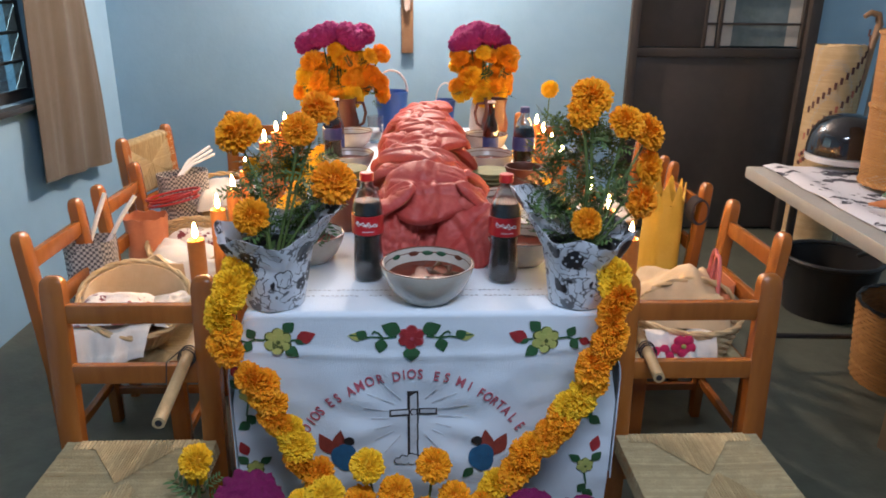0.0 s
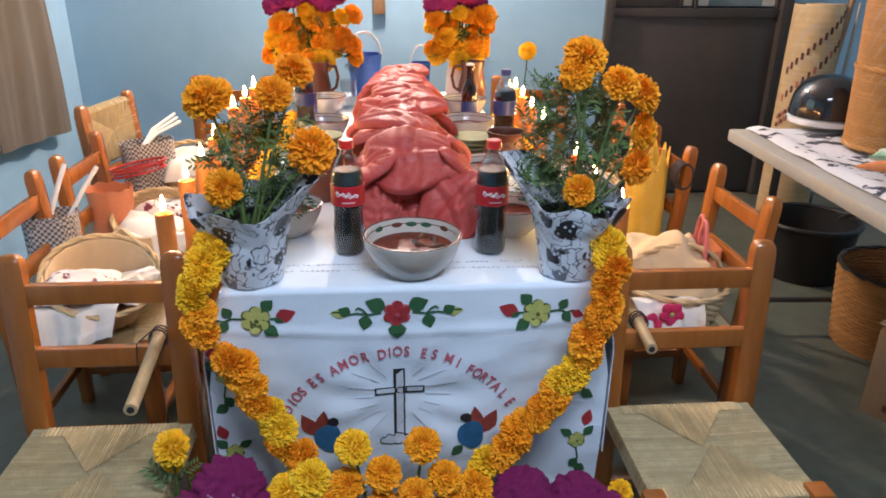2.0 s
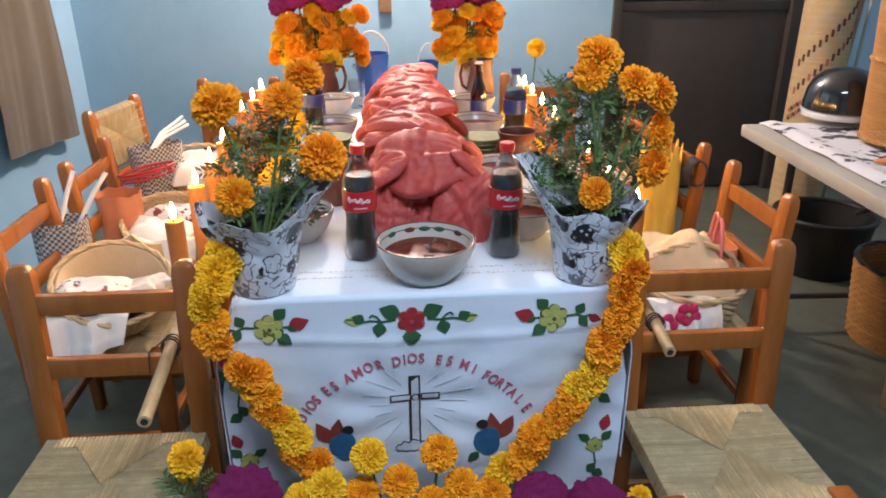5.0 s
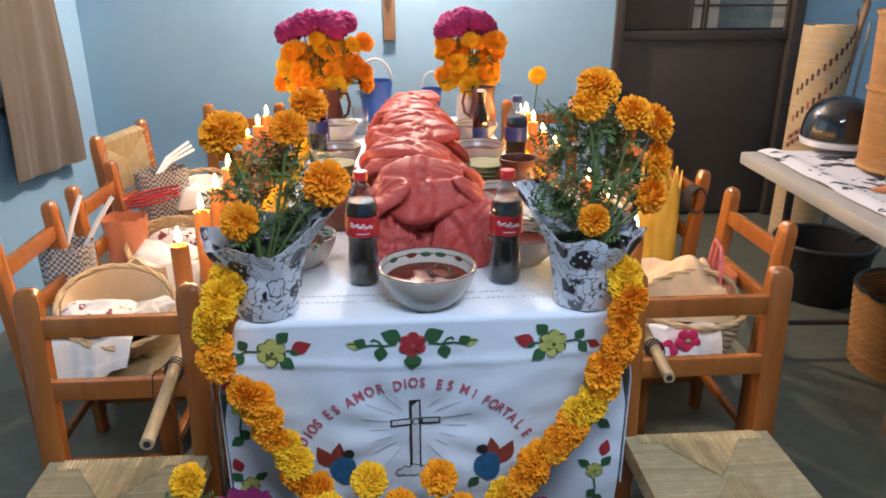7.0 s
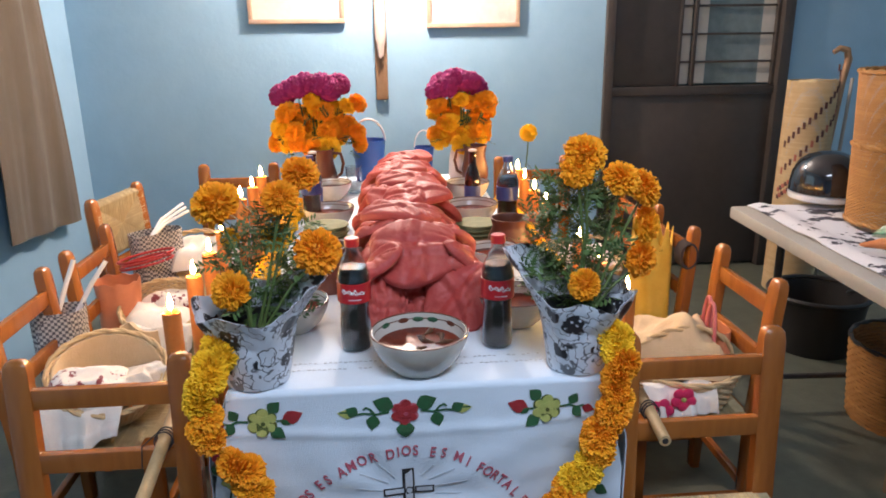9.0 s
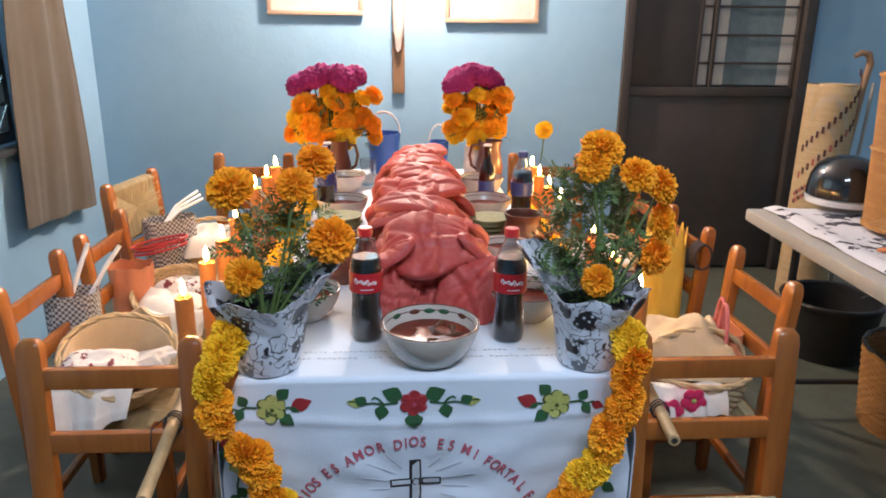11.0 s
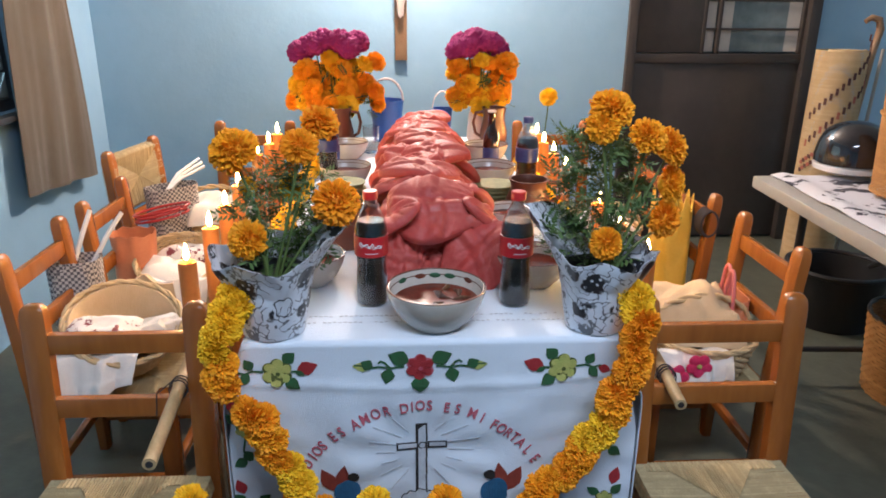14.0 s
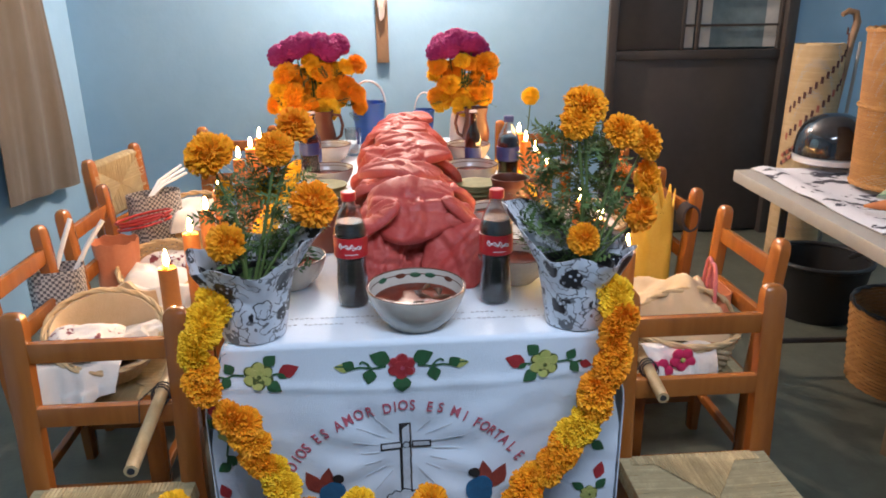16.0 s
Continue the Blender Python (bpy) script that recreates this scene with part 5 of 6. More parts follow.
jug(-0.032, 3.235, "dark brown glazed clay jug before the bouquet", 0.18)
jug(0.60, 3.235, "dark brown glazed clay jug before the bouquet", 0.18, 1.0, 180)
jug(0.585, 2.28, "brown clay jug standing at the table edge", 0.11, 1.15)
jug(0.075, 2.02, "brown clay jug standing behind the wrapped pot", 0.12, 1.1)

st = thing("tortilla_stack", (0.50, 2.42, TZ + 0.0055), "stack of olive green tortillas on a white plate", "tortillas")
bm = bmesh.new()
lathe(bm, [(0, 0.001), (0.05, 0.001), (0.085, 0.010), (0.086, 0.012), (0.05, 0.005), (0, 0.005)], 32)
part("plate", bm, WARE, st)
for k in range(8):
    bm = bmesh.new()
    lathe(bm, [(0, 0), (0.066, 0.001), (0.068, 0.003), (0.066, 0.006), (0, 0.0062)], 28, 0.05, k)
    part("tortilla", bm, NOPAL, st, m=pose(0.004 * math.sin(k * 2.1), 0.004 * math.cos(k * 3), 0.012 + k * 0.0066))
copy_thing(st, pose(0.035, 2.45, TZ + 0.0055))

for x, lab in ((0.155, "small blue plastic basket with a white handle"),):
    th = thing("blue_basket", (x, 3.47, TZ + 0.0055), lab, "basket")
    bm = bmesh.new()
    lathe(bm, [(0, 0.001), (0.055, 0.001), (0.075, 0.18), (0.072, 0.18), (0.052, 0.006), (0, 0.006)], 28)
    part("body", bm, BLUEPL, th)
    bm = bmesh.new()
    tube(bm, [(0.072 * math.cos(a), 0, 0.175 + 0.095 * math.sin(a)) for a in arc(0, math.pi, 16)], 0.005, 8)
    part("handle", bm, WHITE, th)
copy_thing(th, pose(0.40, 3.47, TZ + 0.0055)).scale = (0.6, 0.6, 0.8)
gl = thing("drinking_glass", (0.095, 3.20, TZ + 0.0055), "clear drinking glass of water by the jug", "glass")
bm = bmesh.new()
lathe(bm, [(0, 0.001), (0.028, 0.001), (0.034, 0.11), (0.0325, 0.11), (0.027, 0.006), (0, 0.006)], 24)
part("tumbler", bm, CLEARW, gl)


# ---- candles ----
def candle(x, y, h):
    th = thing("tall_candle", (x, y, 0), "tall thick orange beeswax candle burning beside the table", "candle", "rows of burning candles")
    r = 0.0205
    bm = bmesh.new()
    lathe(bm, [(0, 0), (r * 1.02, 0), (r, h * 0.5), (r * 0.99, h - 0.006), (r * 0.93, h), (r * 0.7, h - 0.003)], 22, 0.03, y)
    part("wax_column", bm, WAX, th)
    bm = bmesh.new()
    lathe(bm, [(0.0, h - 0.005), (r * 0.72, h - 0.0045), (r * 0.72, h - 0.003), (0, h - 0.003)], 18)
    part("molten_pool", bm, WAXTOP, th)
    bm = bmesh.new()
    tube(bm, [(0, 0, h - 0.004), (0.001, 0, h + 0.007), (0.002, 0, h + 0.011)], 0.001, 6)
    part("wick", bm, INK, th)
    bm = bmesh.new()
    lathe(bm, [(0.0, h + 0.004), (0.0042, h + 0.009), (0.0064, h + 0.015), (0.0056, h + 0.024), (0.0030, h + 0.035), (0.0, h + 0.044)], 14)
    part("flame", bm, FLAME, th, "bright yellow candle flame")
    return th


for y, z in ((1.80, 0.785), (2.011, 0.798), (2.185, 0.806), (2.36, 0.820), (2.67, 0.848), (2.893, 0.841), (3.091, 0.842)):
    candle(-0.262, y, z)
for y, z in ((1.78, 0.793), (2.0, 0.80), (2.20, 0.80), (2.645, 0.808), (2.843, 0.812), (3.035, 0.815), (3.195, 0.822)):
    candle(0.774, y, z)


# ---- baskets, bags and cloths on the chairs ----
def woven_wall(bm, r0, r1, h, rows, stakes, depth=0.0025, t=0.004, z0=0.0):
    """A basket wall: strands wound in and out of upright stakes."""
    for j in range(rows):
        z = z0 + h * (j + 0.5) / rows
        f = (j + 0.5) / rows
        r = r0 + (r1 - r0) * f
        pts = []
        for i in range(stakes * 2):
            a = 2 * math.pi * i / (stakes * 2)
            k = depth * (1 if (i // 1 + j) % 2 else -1)
            pts.append(((r + k) * math.cos(a), (r + k) * math.sin(a), z))
        tube(bm, pts, h / rows * 0.52, 4, True)
    return bm


def basket(x, y, z, r0, r1, h, label, mat, rows=12, stakes=22, handle=0.0, turn=0.0, group="handled straw baskets on the chairs", parent_name="straw_basket", rim=None):
    th = thing(parent_name, (x, y, z), label, "basket", group)
    th.rotation_euler = (0, 0, radians(turn))
    tagged(part("woven_wall", woven_wall(bmesh.new(), r0, r1, h, rows, stakes), mat, th), kind="stuff")
    bm = bmesh.new()
    lathe(bm, [(0, 0.0), (r0, 0.0), (r0, 0.006), (0, 0.006)], 28)
    part("base", bm, mat, th)
    bm = bmesh.new()
    n = 40
    for s in (0, 1):
        tube(bm, [((r1 + 0.004 * math.sin(9 * a + s * 3.14)) * math.cos(a), (r1 + 0.004 * math.sin(9 * a + s * 3.14)) * math.sin(a), h + 0.004 * math.cos(9 * a + s * 3.14)) for a in arc(0, 2 * math.pi, n + 1)[:-1]], 0.0055, 6, True)
    part("rim", bm, rim or mat, th)
    if handle:
        bm = bmesh.new()
        for s in (0, 1):
            tube(bm, [(r1 * 0.98 * math.cos(a), 0.005 * math.sin(10 * a + 3.14 * s), h + handle * math.sin(a) + 0.005 * math.cos(10 * a + 3.14 * s)) for a in arc(0, math.pi, 36)], 0.0055, 6)
        part("handle", bm, mat, th, "twisted straw handle")
    return th


def heap(name, x, y, z, w, d, h, mat, label, category, seed, turn=0.0, edge=0.0):
    """Folded cloth lying in a soft heap."""
    def at(u, v):
        a, b = 2 * u - 1, 2 * v - 1
        k = max(0.0, 1 - max(abs(a), abs(b)) ** 4)
        f = noise.noise((u * 2.6 + seed, v * 2.6, seed)) * 0.35 + noise.noise((u * 7, v * 7 + seed, 1)) * 0.10
        return (a * w / 2 * (1 + 0.06 * f), b * d / 2 * (1 + 0.06 * f), h * k * (0.75 + f) + 0.004 - edge * (1 - k) ** 3)
    th = tagged(part(name, sheet(26, 26, at, 0.0035), mat), label, category)
    th.matrix_basis = pose(x, y, z, 0, 0, turn)
    return th


def hanging(name, x, y, z_top, w, drop, lean, mat, label, category, seed, turn=0.0, depth=0.045):
    """A cloth corner hanging over a rim: rises over the edge, then falls."""
    def at(u, v):
        a = (u - 0.5) * w * (1 - 0.12 * v)
        if v < 0.3:
            p = (a, 0.10 - v * 0.333, -depth * (1 - v / 0.3) + 0.006 * math.sin(u * 9))
        else:
            s = (v - 0.3) / 0.7
            p = (a, -0.006 - 0.03 * math.sin(s * 1.5) - lean * s, -drop * s * (0.62 + 0.45 * (1 - abs(2 * u - 0.9))))
        return (p[0], p[1] + (0.016 * math.sin(u * 15 + seed) + 0.008 * math.sin(u * 31 + 2 * seed)) * v, p[2] + 0.012 * noise.noise((u * 4, v * 4, seed)))
    th = tagged(part(name, sheet(26, 26, at, 0.003), mat), label, category)
    th.matrix_basis = pose(x, y, z_top, 0, 0, turn)
    return th


def bag(name, x, y, z, w, d, h, mat, label, turn=0.0, seed=0.0, ragged=0.0, flare=1.15):
    th = thing(name, (x, y, z), label, "bag", "market bags on the chairs")
    th.rotation_euler = (0, 0, radians(turn))

    def at(u, v):
        a = 2 * math.pi * u
        c, s = math.cos(a), math.sin(a)
        k = (abs(c) ** 3 + abs(s) ** 3) ** (-1 / 3)
        f = 1 + (flare - 1) * v + 0.08 * noise.noise((c * 2, s * 2, v * 3 + seed))
        return (w / 2 * k * c * f, d / 2 * k * s * f * (1 - 0.35 * v), h * v * (1 + ragged * math.sin(a * 9) * (1 if v > 0.9 else 0)))

    part("bag_body", sheet(56, 14, at, 0.0022), mat, th)
    return th


def loops(th, pts_list, r, mat, label):
    for pts in pts_list:
        bm = bmesh.new()
        tube(bm, pts, r, 8)
        part("handle", bm, mat, th, label)


SEAT = 0.375
# chair nearest on the one side
tilted = basket(-0.555, 2.115, SEAT + 0.042, 0.100, 0.148, 0.115, "round straw basket tilted on a chair seat", PALM, 18, 26, 0, 0)
tilted.rotation_euler = (radians(26), 0, radians(30))
bm = bmesh.new()
lathe(bm, [(0.0, 0.010), (0.085, 0.010), (0.100, 0.030), (0.132, 0.102), (0.138, 0.114), (0.134, 0.114), (0.127, 0.100), (0.094, 0.032), (0.0, 0.016)], 40, 0.03, 2.0)
part("cloth_liner", bm, KRAFT, tilted, "unbleached cloth liner")
heap("folded_cloth", -0.560, 2.10, 0.440, 0.16, 0.14, 0.03, KRAFT, "unbleached cloth lining the straw basket", "cloth", 2.0, 15)


def standing_fold(u, v):
    return ((u - 0.5) * 0.15 * (1 - 0.25 * v), 0.012 * math.sin(u * 7) + 0.05 * v + 0.012 * math.sin(v * 4), 0.17 * v + 0.012 * math.sin(u * 5) * v)


sf = tagged(part("folded_paper", sheet(14, 14, standing_fold, 0.012), KRAFT), "folded brown paper standing behind the straw basket", "paper")
sf.matrix_basis = pose(-0.530, 2.262, SEAT + 0.006, 0, 0, -10)
en = heap("embroidered_napkin", -0.575, 2.020, 0.498, 0.19, 0.14, 0.055, REDSPRAY, "white napkin with red stitched sprigs in the basket", "napkin", 5.0, 6)
en.rotation_euler = (radians(8), 0, radians(6))
hanging("white_napkin", -0.590, 1.945, 0.478, 0.27, 0.105, 0.012, LINEN, "white lace-edged napkin hanging over the basket rim", "napkin", 1.0, 4, 0.0)
hanging("white_napkin", -0.455, 2.06, 0.520, 0.16, 0.06, 0.012, LINEN, "white lace-edged napkin hanging over the basket rim", "napkin", 3.0, 62)
g1 = bag("gingham_bag", -0.735, 2.285, SEAT, 0.13, 0.14, 0.25, GINGHAM, "black and white gingham cloth bag leaning on the chair back", 10, 1.0)
for dx, dy, dz, tx in ((0.0, 0.0, 0.22, 0.05), (0.03, 0.03, 0.20, 0.10)):
    bm = bmesh.new()
    tube(bm, [(dx - 0.01, dy - 0.02, dz - 0.02), (dx + tx * 0.6, dy + 0.03, dz + 0.10), (dx + tx, dy + 0.06, dz + 0.155)], 0.007, 8)
    part("handle", bm, WHITE, g1, "white rolled handle")

basket(-0.528, 2.60, SEAT + 0.034, 0.100, 0.138, 0.120, "straw basket full of white cloths on a chair seat", PALM, 16, 24, 0, 0).rotation_euler = (radians(19), 0, radians(8))
heap("white_napkin", -0.545, 2.56, 0.455, 0.23, 0.22, 0.075, LINEN, "white folded napkin heaped in the straw basket", "napkin", 7.0, 12)
heap("embroidered_napkin", -0.52, 2.66, 0.495, 0.20, 0.12, 0.05, REDSPRAY, "white napkin with red stitched sprigs in the basket", "napkin", 9.0, -12)
hanging("white_napkin", -0.505, 2.43, 0.500, 0.22, 0.12, 0.010, LINEN, "white napkin hanging down from the straw basket", "napkin", 4.0, 8)
p1 = bag("peach_bag", -0.680, 2.61, SEAT, 0.11, 0.15, 0.225, PEACH, "peach plastic mesh bag with red handles", 0, 4.0, 0.015, 1.25)
loops(p1, [[(0.02 + 0.09 * math.cos(a) * k + 0.05, 0.10 + 0.05 * math.sin(a) * k, 0.250 + 0.012 * j + 0.02 * math.cos(a)) for a in arc(-0.6, 5.6, 26)] for j, k in ((0, 1.0), (1, 0.92), (2, 1.06))], 0.0048, REDROPE, "red plastic handle loop")

basket(-0.520, 3.04, SEAT + 0.022, 0.11, 0.145, 0.15, "straw basket with white cloths beside the wall chair", PALM, 12, 22, 0.10, 20)
heap("white_napkin", -0.490, 3.02, 0.535, 0.27, 0.25, 0.11, LINEN, "white folded napkin heaped in the straw basket", "napkin", 12.0, 20)
g2 = bag("gingham_bag", -0.640, 2.93, SEAT + 0.02, 0.17, 0.14, 0.285, GINGHAM, "checked cloth bag with white rolled handles", 40, 8.0)
for k in range(3):
    bm = bmesh.new()
    tube(bm, [(-0.03, 0.0, 0.25), (0.05, 0.02 + 0.015 * k, 0.30 + 0.006 * k), (0.16, 0.05 + 0.02 * k, 0.325 + 0.012 * k)], 0.006, 8)
    part("handle", bm, WHITE, g2, "white rolled handle")

# chairs on the other side
basket(1.045, 2.06, SEAT, 0.125, 0.155, 0.10, "round straw basket with arched handle on a chair seat", PALM, 11, 22, 0.10, 5)
heap("folded_cloth", 1.035, 2.12, 0.445, 0.28, 0.25, 0.165, KRAFT, "unbleached cloth folded over the basket", "cloth", 3.0, -10)
nap = hanging("embroidered_napkin", 0.985, 1.930, 0.470, 0.20, 0.085, 0.012, LINEN, "white napkin with magenta flowers hanging over the basket", "napkin", 2.0, -6)
for k, (fx, fz) in enumerate(((-0.055, -0.050), (0.002, -0.020))):
    bm = bmesh.new()
    for j in range(5):
        a = 2 * math.pi * j / 5 + k
        blob(bm, (fx + 0.019 * math.cos(a), -0.040 + fz * 0.15, fz + 0.019 * math.sin(a)), (0.016, 0.004, 0.016), 2, 0.1, 3, j)
    fl = part("stitched_flower", bm, PINK, nap, "magenta stitched flower")
    bm = bmesh.new()
    blob(bm, (fx, -0.044 + fz * 0.15, fz), (0.007, 0.003, 0.007), 2)
    part("flower_eye", bm, YELLOW, fl)
pk = bag("pink_bag", 1.175, 2.15, SEAT, 0.05, 0.20, 0.17, PEACH, "pink plastic mesh bag slumped behind the basket", 0, 6.0)
loops(pk, [[(-0.04 + 0.012 * k, -0.06 + 0.05 * k + 0.03 * math.cos(a), 0.13 + 0.13 * math.sin(a)) for a in arc(0.1, 3.0, 18)] for k in (0, 1)], 0.0055, PINKROPE, "pink plastic handle loop")
yb = bag("yellow_bag", 1.142, 2.60, SEAT, 0.11, 0.22, 0.33, YELLOWBAG, "yellow plastic mesh bag with a ragged top", 0, 2.0, 0.10, 1.1)
basket(1.03, 2.98, SEAT, 0.11, 0.14, 0.12, "straw basket with cloths on a far chair", PALM, 10, 20, 0.09, 0)
heap("white_napkin", 1.02, 2.98, 0.47, 0.24, 0.22, 0.09, LINEN, "white folded napkin heaped in the far basket", "napkin", 15.0, 0)
sp = thing("striped_strap", (1.21, 2.48, 0.66), "dark striped woven strap tied round a chair rail", "strap")
bm = bmesh.new()
for k in range(5):
    tube(bm, [(0.004 + 0.028 * math.cos(a), -0.03 + k * 0.011, 0.0 + 0.042 * math.sin(a)) for a in arc(0, 2 * math.pi, 17)[:-1]], 0.006, 6, True)
part("band", bm, TWINE, sp)


# ---- the side table ----
side = thing("folding_table", (1.509, 2.794, 0), "grey plastic folding table with black metal legs", "table")
side.rotation_euler = (0, 0, radians(-2.6))
part("tabletop", solid((0.78, 1.85, 0.045), (0.39, -0.925, 0.7175), 0.010), PLASTIC, side)
for yy in (-0.18, -1.65):
    for xx in (0.12, 0.66):
        bm = bmesh.new()
        tube(bm, [(xx, yy, 0.695), (xx, yy, 0.0)], 0.014, 10)
        part("leg", bm, IRON, side)
    bm = bmesh.new()
    tube(bm, [(0.12, yy, 0.12), (0.66, yy, 0.12)], 0.011, 8)
    part("crossbar", bm, IRON, side)
    bm = bmesh.new()
    tube(bm, [(0.39, yy, 0.45), (0.39, yy + (-0.4 if yy > -1 else 0.4), 0.69)], 0.009, 8)
    part("brace", bm, IRON, side)
MS = pose(1.509, 2.794, 0, 0, 0, -2.6)


def on_side(x, y):
    p = MS @ Vector((x, y, 0))
    return p.x, p.y


def spread(u, v):
    x = 0.055 + u * 0.76 + 0.02 * noise.noise((v * 6, 0, 3))
    y = -0.02 - v * 1.45
    lift = 0.004 + 0.012 * max(0, noise.noise((u * 5, v * 8, 1))) + 0.018 * math.exp(-((u - 0.06) / 0.05) ** 2) * (0.6 + 0.6 * noise.noise((v * 9, 2, 2)))
    return (x, y, 0.7405 + lift)


sc = tagged(part("flowered_cloth", sheet(50, 90, spread, 0.003), BLACKSPRAY), "white cotton cloth with black flower sprays on the folding table", "cloth")
sc.matrix_basis = MS

tall = thing("tall_basket", (1.884, 2.415, 0.762), "tall honey-coloured wicker basket stacked from two pieces", "basket")
tagged(part("lower_wall", woven_wall(bmesh.new(), 0.143, 0.152, 0.25, 44, 34, 0.0020), WICKER, tall), kind="stuff")
tagged(part("upper_wall", woven_wall(bmesh.new(), 0.151, 0.162, 0.225, 40, 34, 0.0020, 0.004, 0.255), WICKER, tall), kind="stuff")
for z, r in ((0.006, 0.143), (0.252, 0.153), (0.482, 0.163)):
    bm = bmesh.new()
    for s in (0, 1):
        tube(bm, [((r + 0.004 * math.sin(12 * a + s * 3.14)) * math.cos(a), (r + 0.004 * math.sin(12 * a + s * 3.14)) * math.sin(a), z + 0.004 * math.cos(12 * a + s * 3.14)) for a in arc(0, 2 * math.pi, 49)[:-1]], 0.006, 6, True)
    part("rim", bm, WICKER, tall)

pan = thing("enamel_pot", (1.858, 2.765, 0.762), "black enamel pot with white base turned upside down", "pot")
bm = bmesh.new()
lathe(bm, [(0, 0), (0.108, 0), (0.128, 0.008), (0.131, 0.026), (0.124, 0.030), (0, 0.030)], 40)
part("base_dish", bm, ENAMELW, pan, "white enamel dish")
bm = bmesh.new()
lathe(bm, [(0.124, 0.031), (0.129, 0.034), (0.1285, 0.062), (0.121, 0.105), (0.103, 0.142), (0.074, 0.166), (0.036, 0.179), (0.0, 0.182)], 40)
part("dome", bm, ENAMEL, pan)

sack = thing("foil_bag", (1.800, 2.195, 0.766), "green and white foil bag lying on the cloth", "bag")
bm = bmesh.new()
blob(bm, (0, 0, 0.026), (0.125, 0.048, 0.028), 4, 0.35, 2.5, 3)
part("bag_body", bm, GREENBAG, sack)
rs = random.Random(7)
for k in range(5):
    rt = thing("carrot", (1.655 + 0.036 * k, 2.100 - 0.030 * k + 0.014 * (k % 2), 0.768), "orange carrot lying on the flowered cloth", "carrot", "carrots on the cloth")
    rt.rotation_euler = (0, 0, rs.uniform(-0.9, 0.1) + math.pi)
    bm = bmesh.new()
    tube(bm, [(-0.07, 0, 0.016), (-0.04, 0, 0.021), (0.03, 0.004, 0.017), (0.085, 0.002, 0.007)], [0.013, 0.020, 0.016, 0.004], 10)
    part("root", bm, CARROT, rt)
    bm = bmesh.new()
    for j in range(3):
        tube(bm, [(-0.054, 0, 0.016), (-0.09, 0.012 * (j - 1), 0.022), (-0.125, 0.025 * (j - 1), 0.012)], 0.003, 5)
    part("green_top", bm, STEM, rt)

# the corner behind the side table
mat_roll = thing("rolled_mat", (2.415, 3.86, 0), "rolled palm mat with dark woven pattern standing upright", "mat")
tagged(part("straw_roll", woven_wall(bmesh.new(), 0.124, 0.116, 1.12, 130, 24, 0.0010), PALM, mat_roll), kind="stuff")
bm = bmesh.new()
pts = [((0.018 + 0.0152 * a) * math.cos(a), (0.018 + 0.0152 * a) * math.sin(a), 1.118) for a in arc(0.2, 6.3, 60)]
tube(bm, pts, 0.006, 5)
part("rolled_edge", bm, PALM, mat_roll)
for row, (z0, slope, hh) in enumerate(((0.80, 0.24, 0.034), (0.66, 0.24, 0.034))):
    for k in range(16):
        a = math.pi + 0.15 + k * 0.19
        z = z0 + slope * (k * 0.17) * 0.62
        part("woven_mark", solid((0.004, 0.013, hh), (0, 0, 0)), PALMDARK if row == 0 or k % 3 else PALMRED, mat_roll, m=pose(0.1215 * math.cos(a), 0.1215 * math.sin(a), z, 0, 0, math.degrees(a)))
for k in range(14):
    a = math.pi + 0.1 + (k % 7) * 0.12
    part("woven_mark", solid((0.004, 0.018, 0.02), (0, 0, 0)), PALMRED if k % 2 else PALMDARK, mat_roll, m=pose(0.1245 * math.cos(a), 0.1245 * math.sin(a), 0.52 + 0.04 * (k // 7) + 0.012 * (k % 7), 0, 0, math.degrees(a)))
cn = thing("hooked_stick", (2.53, 3.80, 0), "worn wooden stick with a hooked top leaning on the wall", "stick")
bm = bmesh.new()
tube(bm, [(-0.05, 0, 0), (0.0, 0.05, 0.70), (0.055, 0.08, 1.12), (0.075, 0.085, 1.22), (0.06, 0.085, 1.265), (0.02, 0.085, 1.275), (-0.01, 0.085, 1.255)], [0.015, 0.016, 0.017, 0.019, 0.018, 0.015, 0.012], 10)
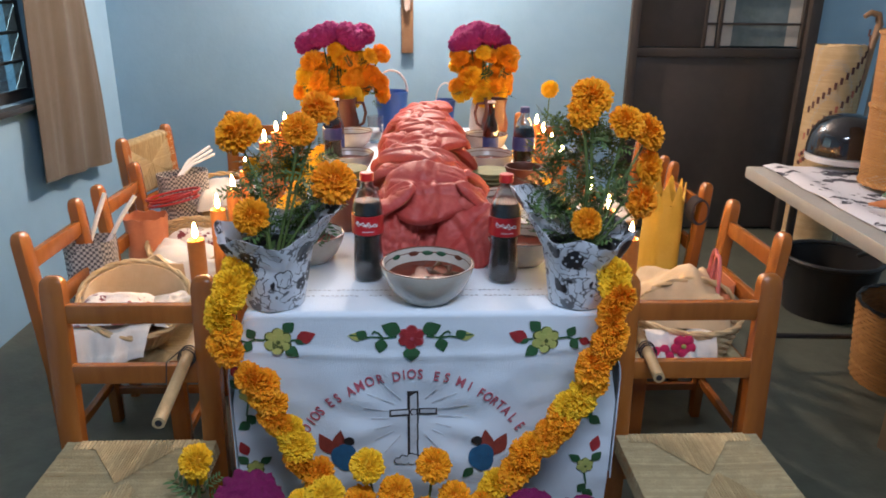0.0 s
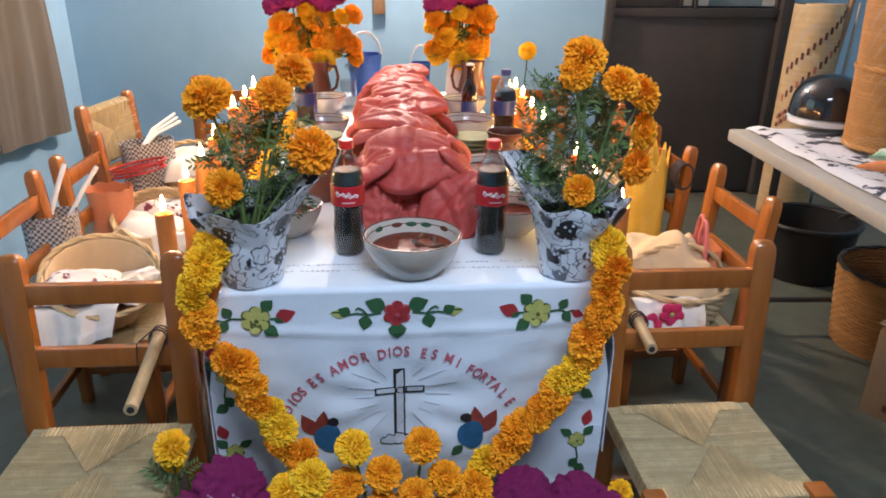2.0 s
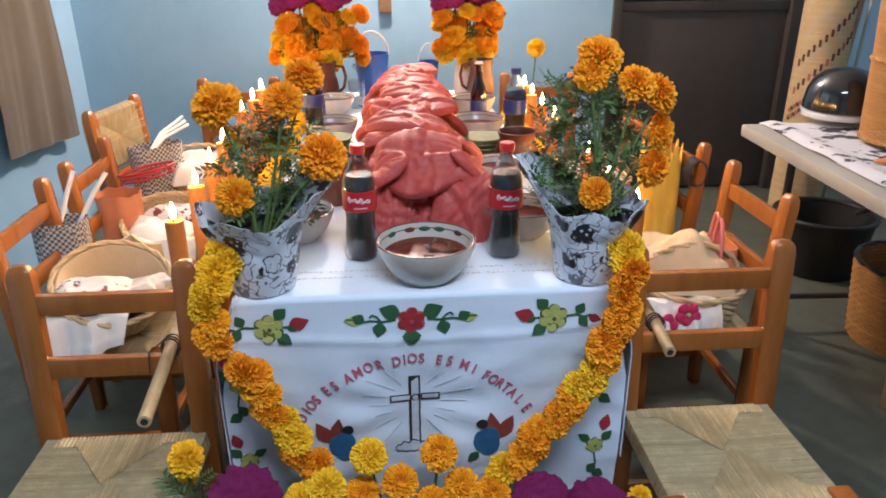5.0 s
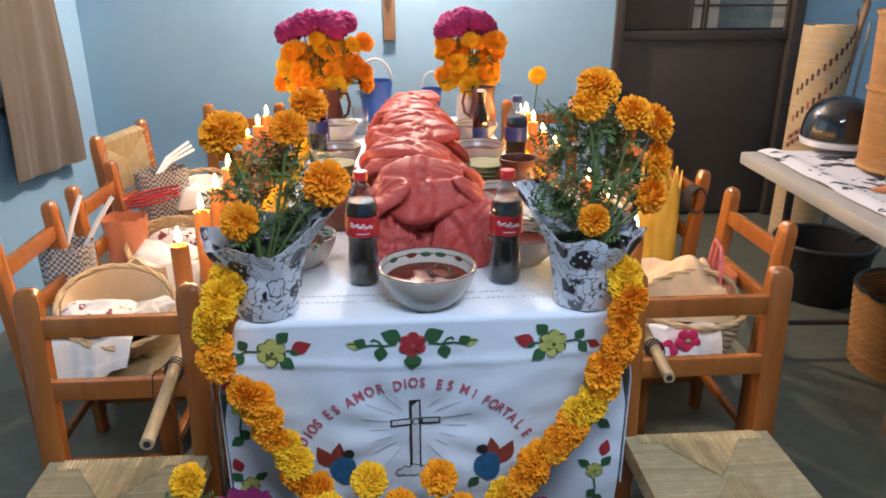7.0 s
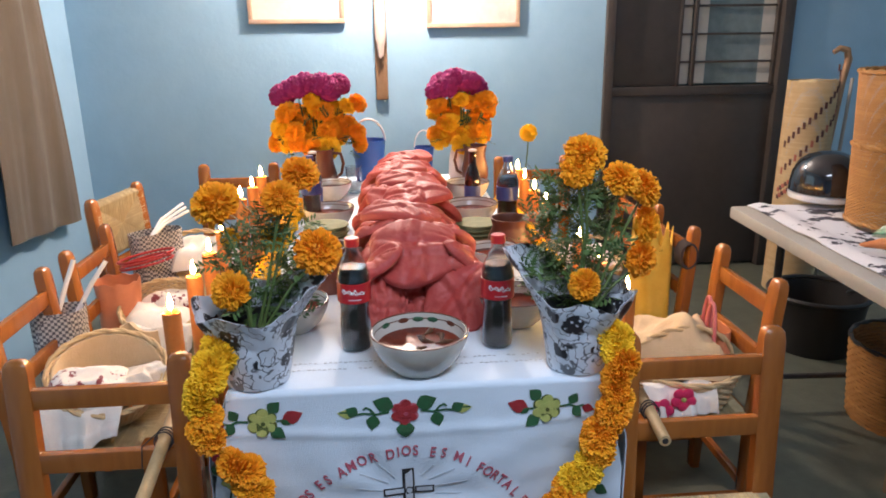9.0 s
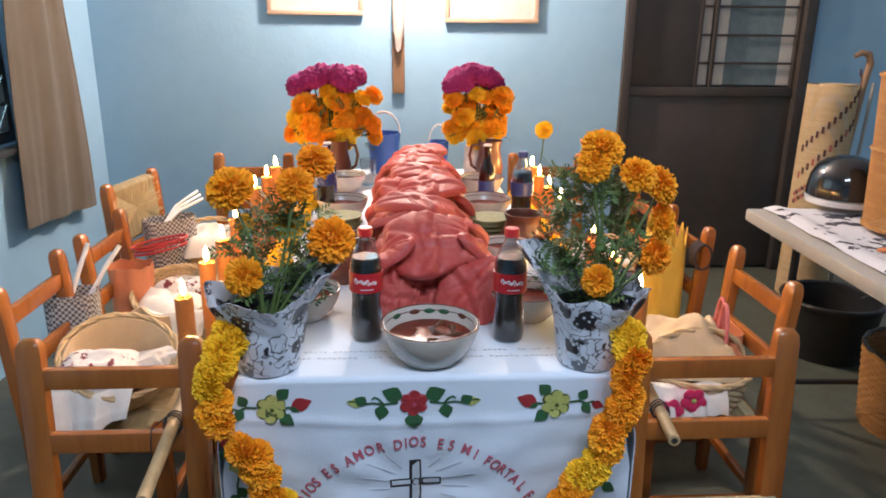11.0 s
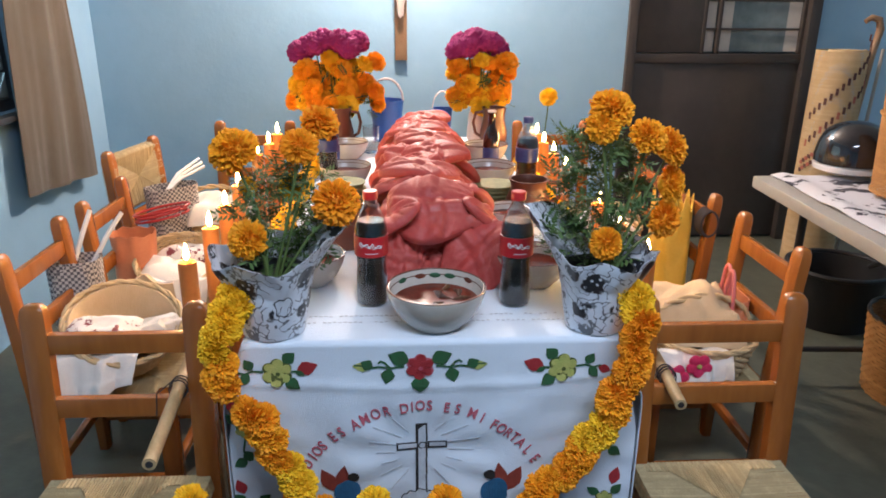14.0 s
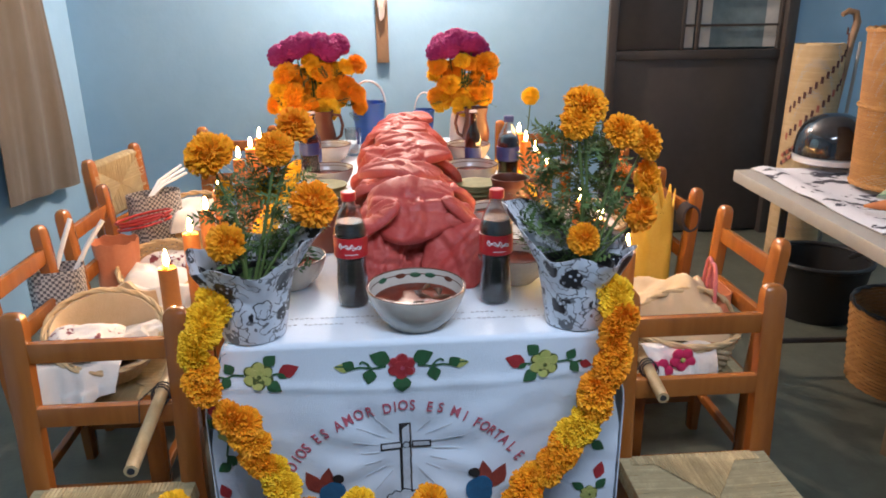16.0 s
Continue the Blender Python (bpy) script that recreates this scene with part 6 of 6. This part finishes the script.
part("stick", bm, CANE, cn)
cn2 = thing("metal_rod", (2.64, 3.86, 0), "thin grey metal rod leaning in the corner", "rod")
bm = bmesh.new()
tube(bm, [(-0.06, 0, 0), (0.05, 0.1, 1.12)], 0.009, 8)
part("rod", bm, PLASTIC, cn2)

# under the side table
# the basket's rim takes the black tub material to imitate the table's shadow
basket(2.09, 2.46, 0, 0.19, 0.215, 0.30, "large wicker basket, rim coloured black for the table's shade", WICKER, 22, 30, 0, 0, "", "wicker_basket", TUB)
th = thing("plastic_tub", (2.12, 3.12, 0), "black plastic tub standing on the floor", "tub")
bm = bmesh.new()
lathe(bm, [(0, 0), (0.17, 0), (0.205, 0.25), (0.190, 0.25), (0.155, 0.02), (0, 0.02)], 36)
part("tub_wall", bm, TUB, th)
bm = bmesh.new()
tube(bm, [(0.205 * math.cos(a), 0.205 * math.sin(a), 0.256) for a in arc(0, 2 * math.pi, 41)[:-1]], 0.011, 8, True)
part("rim", bm, TUB, th)
for s_ in (-1, 1):
    bm = bmesh.new()
    tube(bm, [(s_ * (0.21 + 0.03 * math.sin(a)), 0.05 * math.cos(a), 0.235) for a in arc(0, math.pi, 10)], 0.008, 6)
    part("grip", bm, TUB, th)
cb = thing("cardboard_box", (1.93, 2.02, 0), "brown cardboard box with a dark round mark", "box")
cb.rotation_euler = (0, 0, radians(28))
bm = bmesh.new()
box(bm, (0, 0, 0.145), (0.34, 0.26, 0.29), None, 0.004)
part("carton", bm, CARD, cb)
for s in (-1, 1):
    part("flap", solid((0.34, 0.13, 0.004), (0, 0, 0)), CARD, cb, m=pose(0, s * 0.075, 0.298, s * 7, 0, 0))
for rr in (0.062, 0.038):
    bm = bmesh.new()
    tube(bm, [(-0.1715, rr * math.cos(a) * 0.9, 0.15 + rr * 1.15 * math.sin(a)) for a in arc(0, 2 * math.pi, 33)[:-1]], 0.006, 6, True)
    part("printed_ring", bm, CLAY, cb)
for zz, w in ((0.262, 0.15), (0.045, 0.13)):
    part("printed_bar", solid((0.003, w, 0.022), (-0.1715, 0, zz)), CLAY, cb)
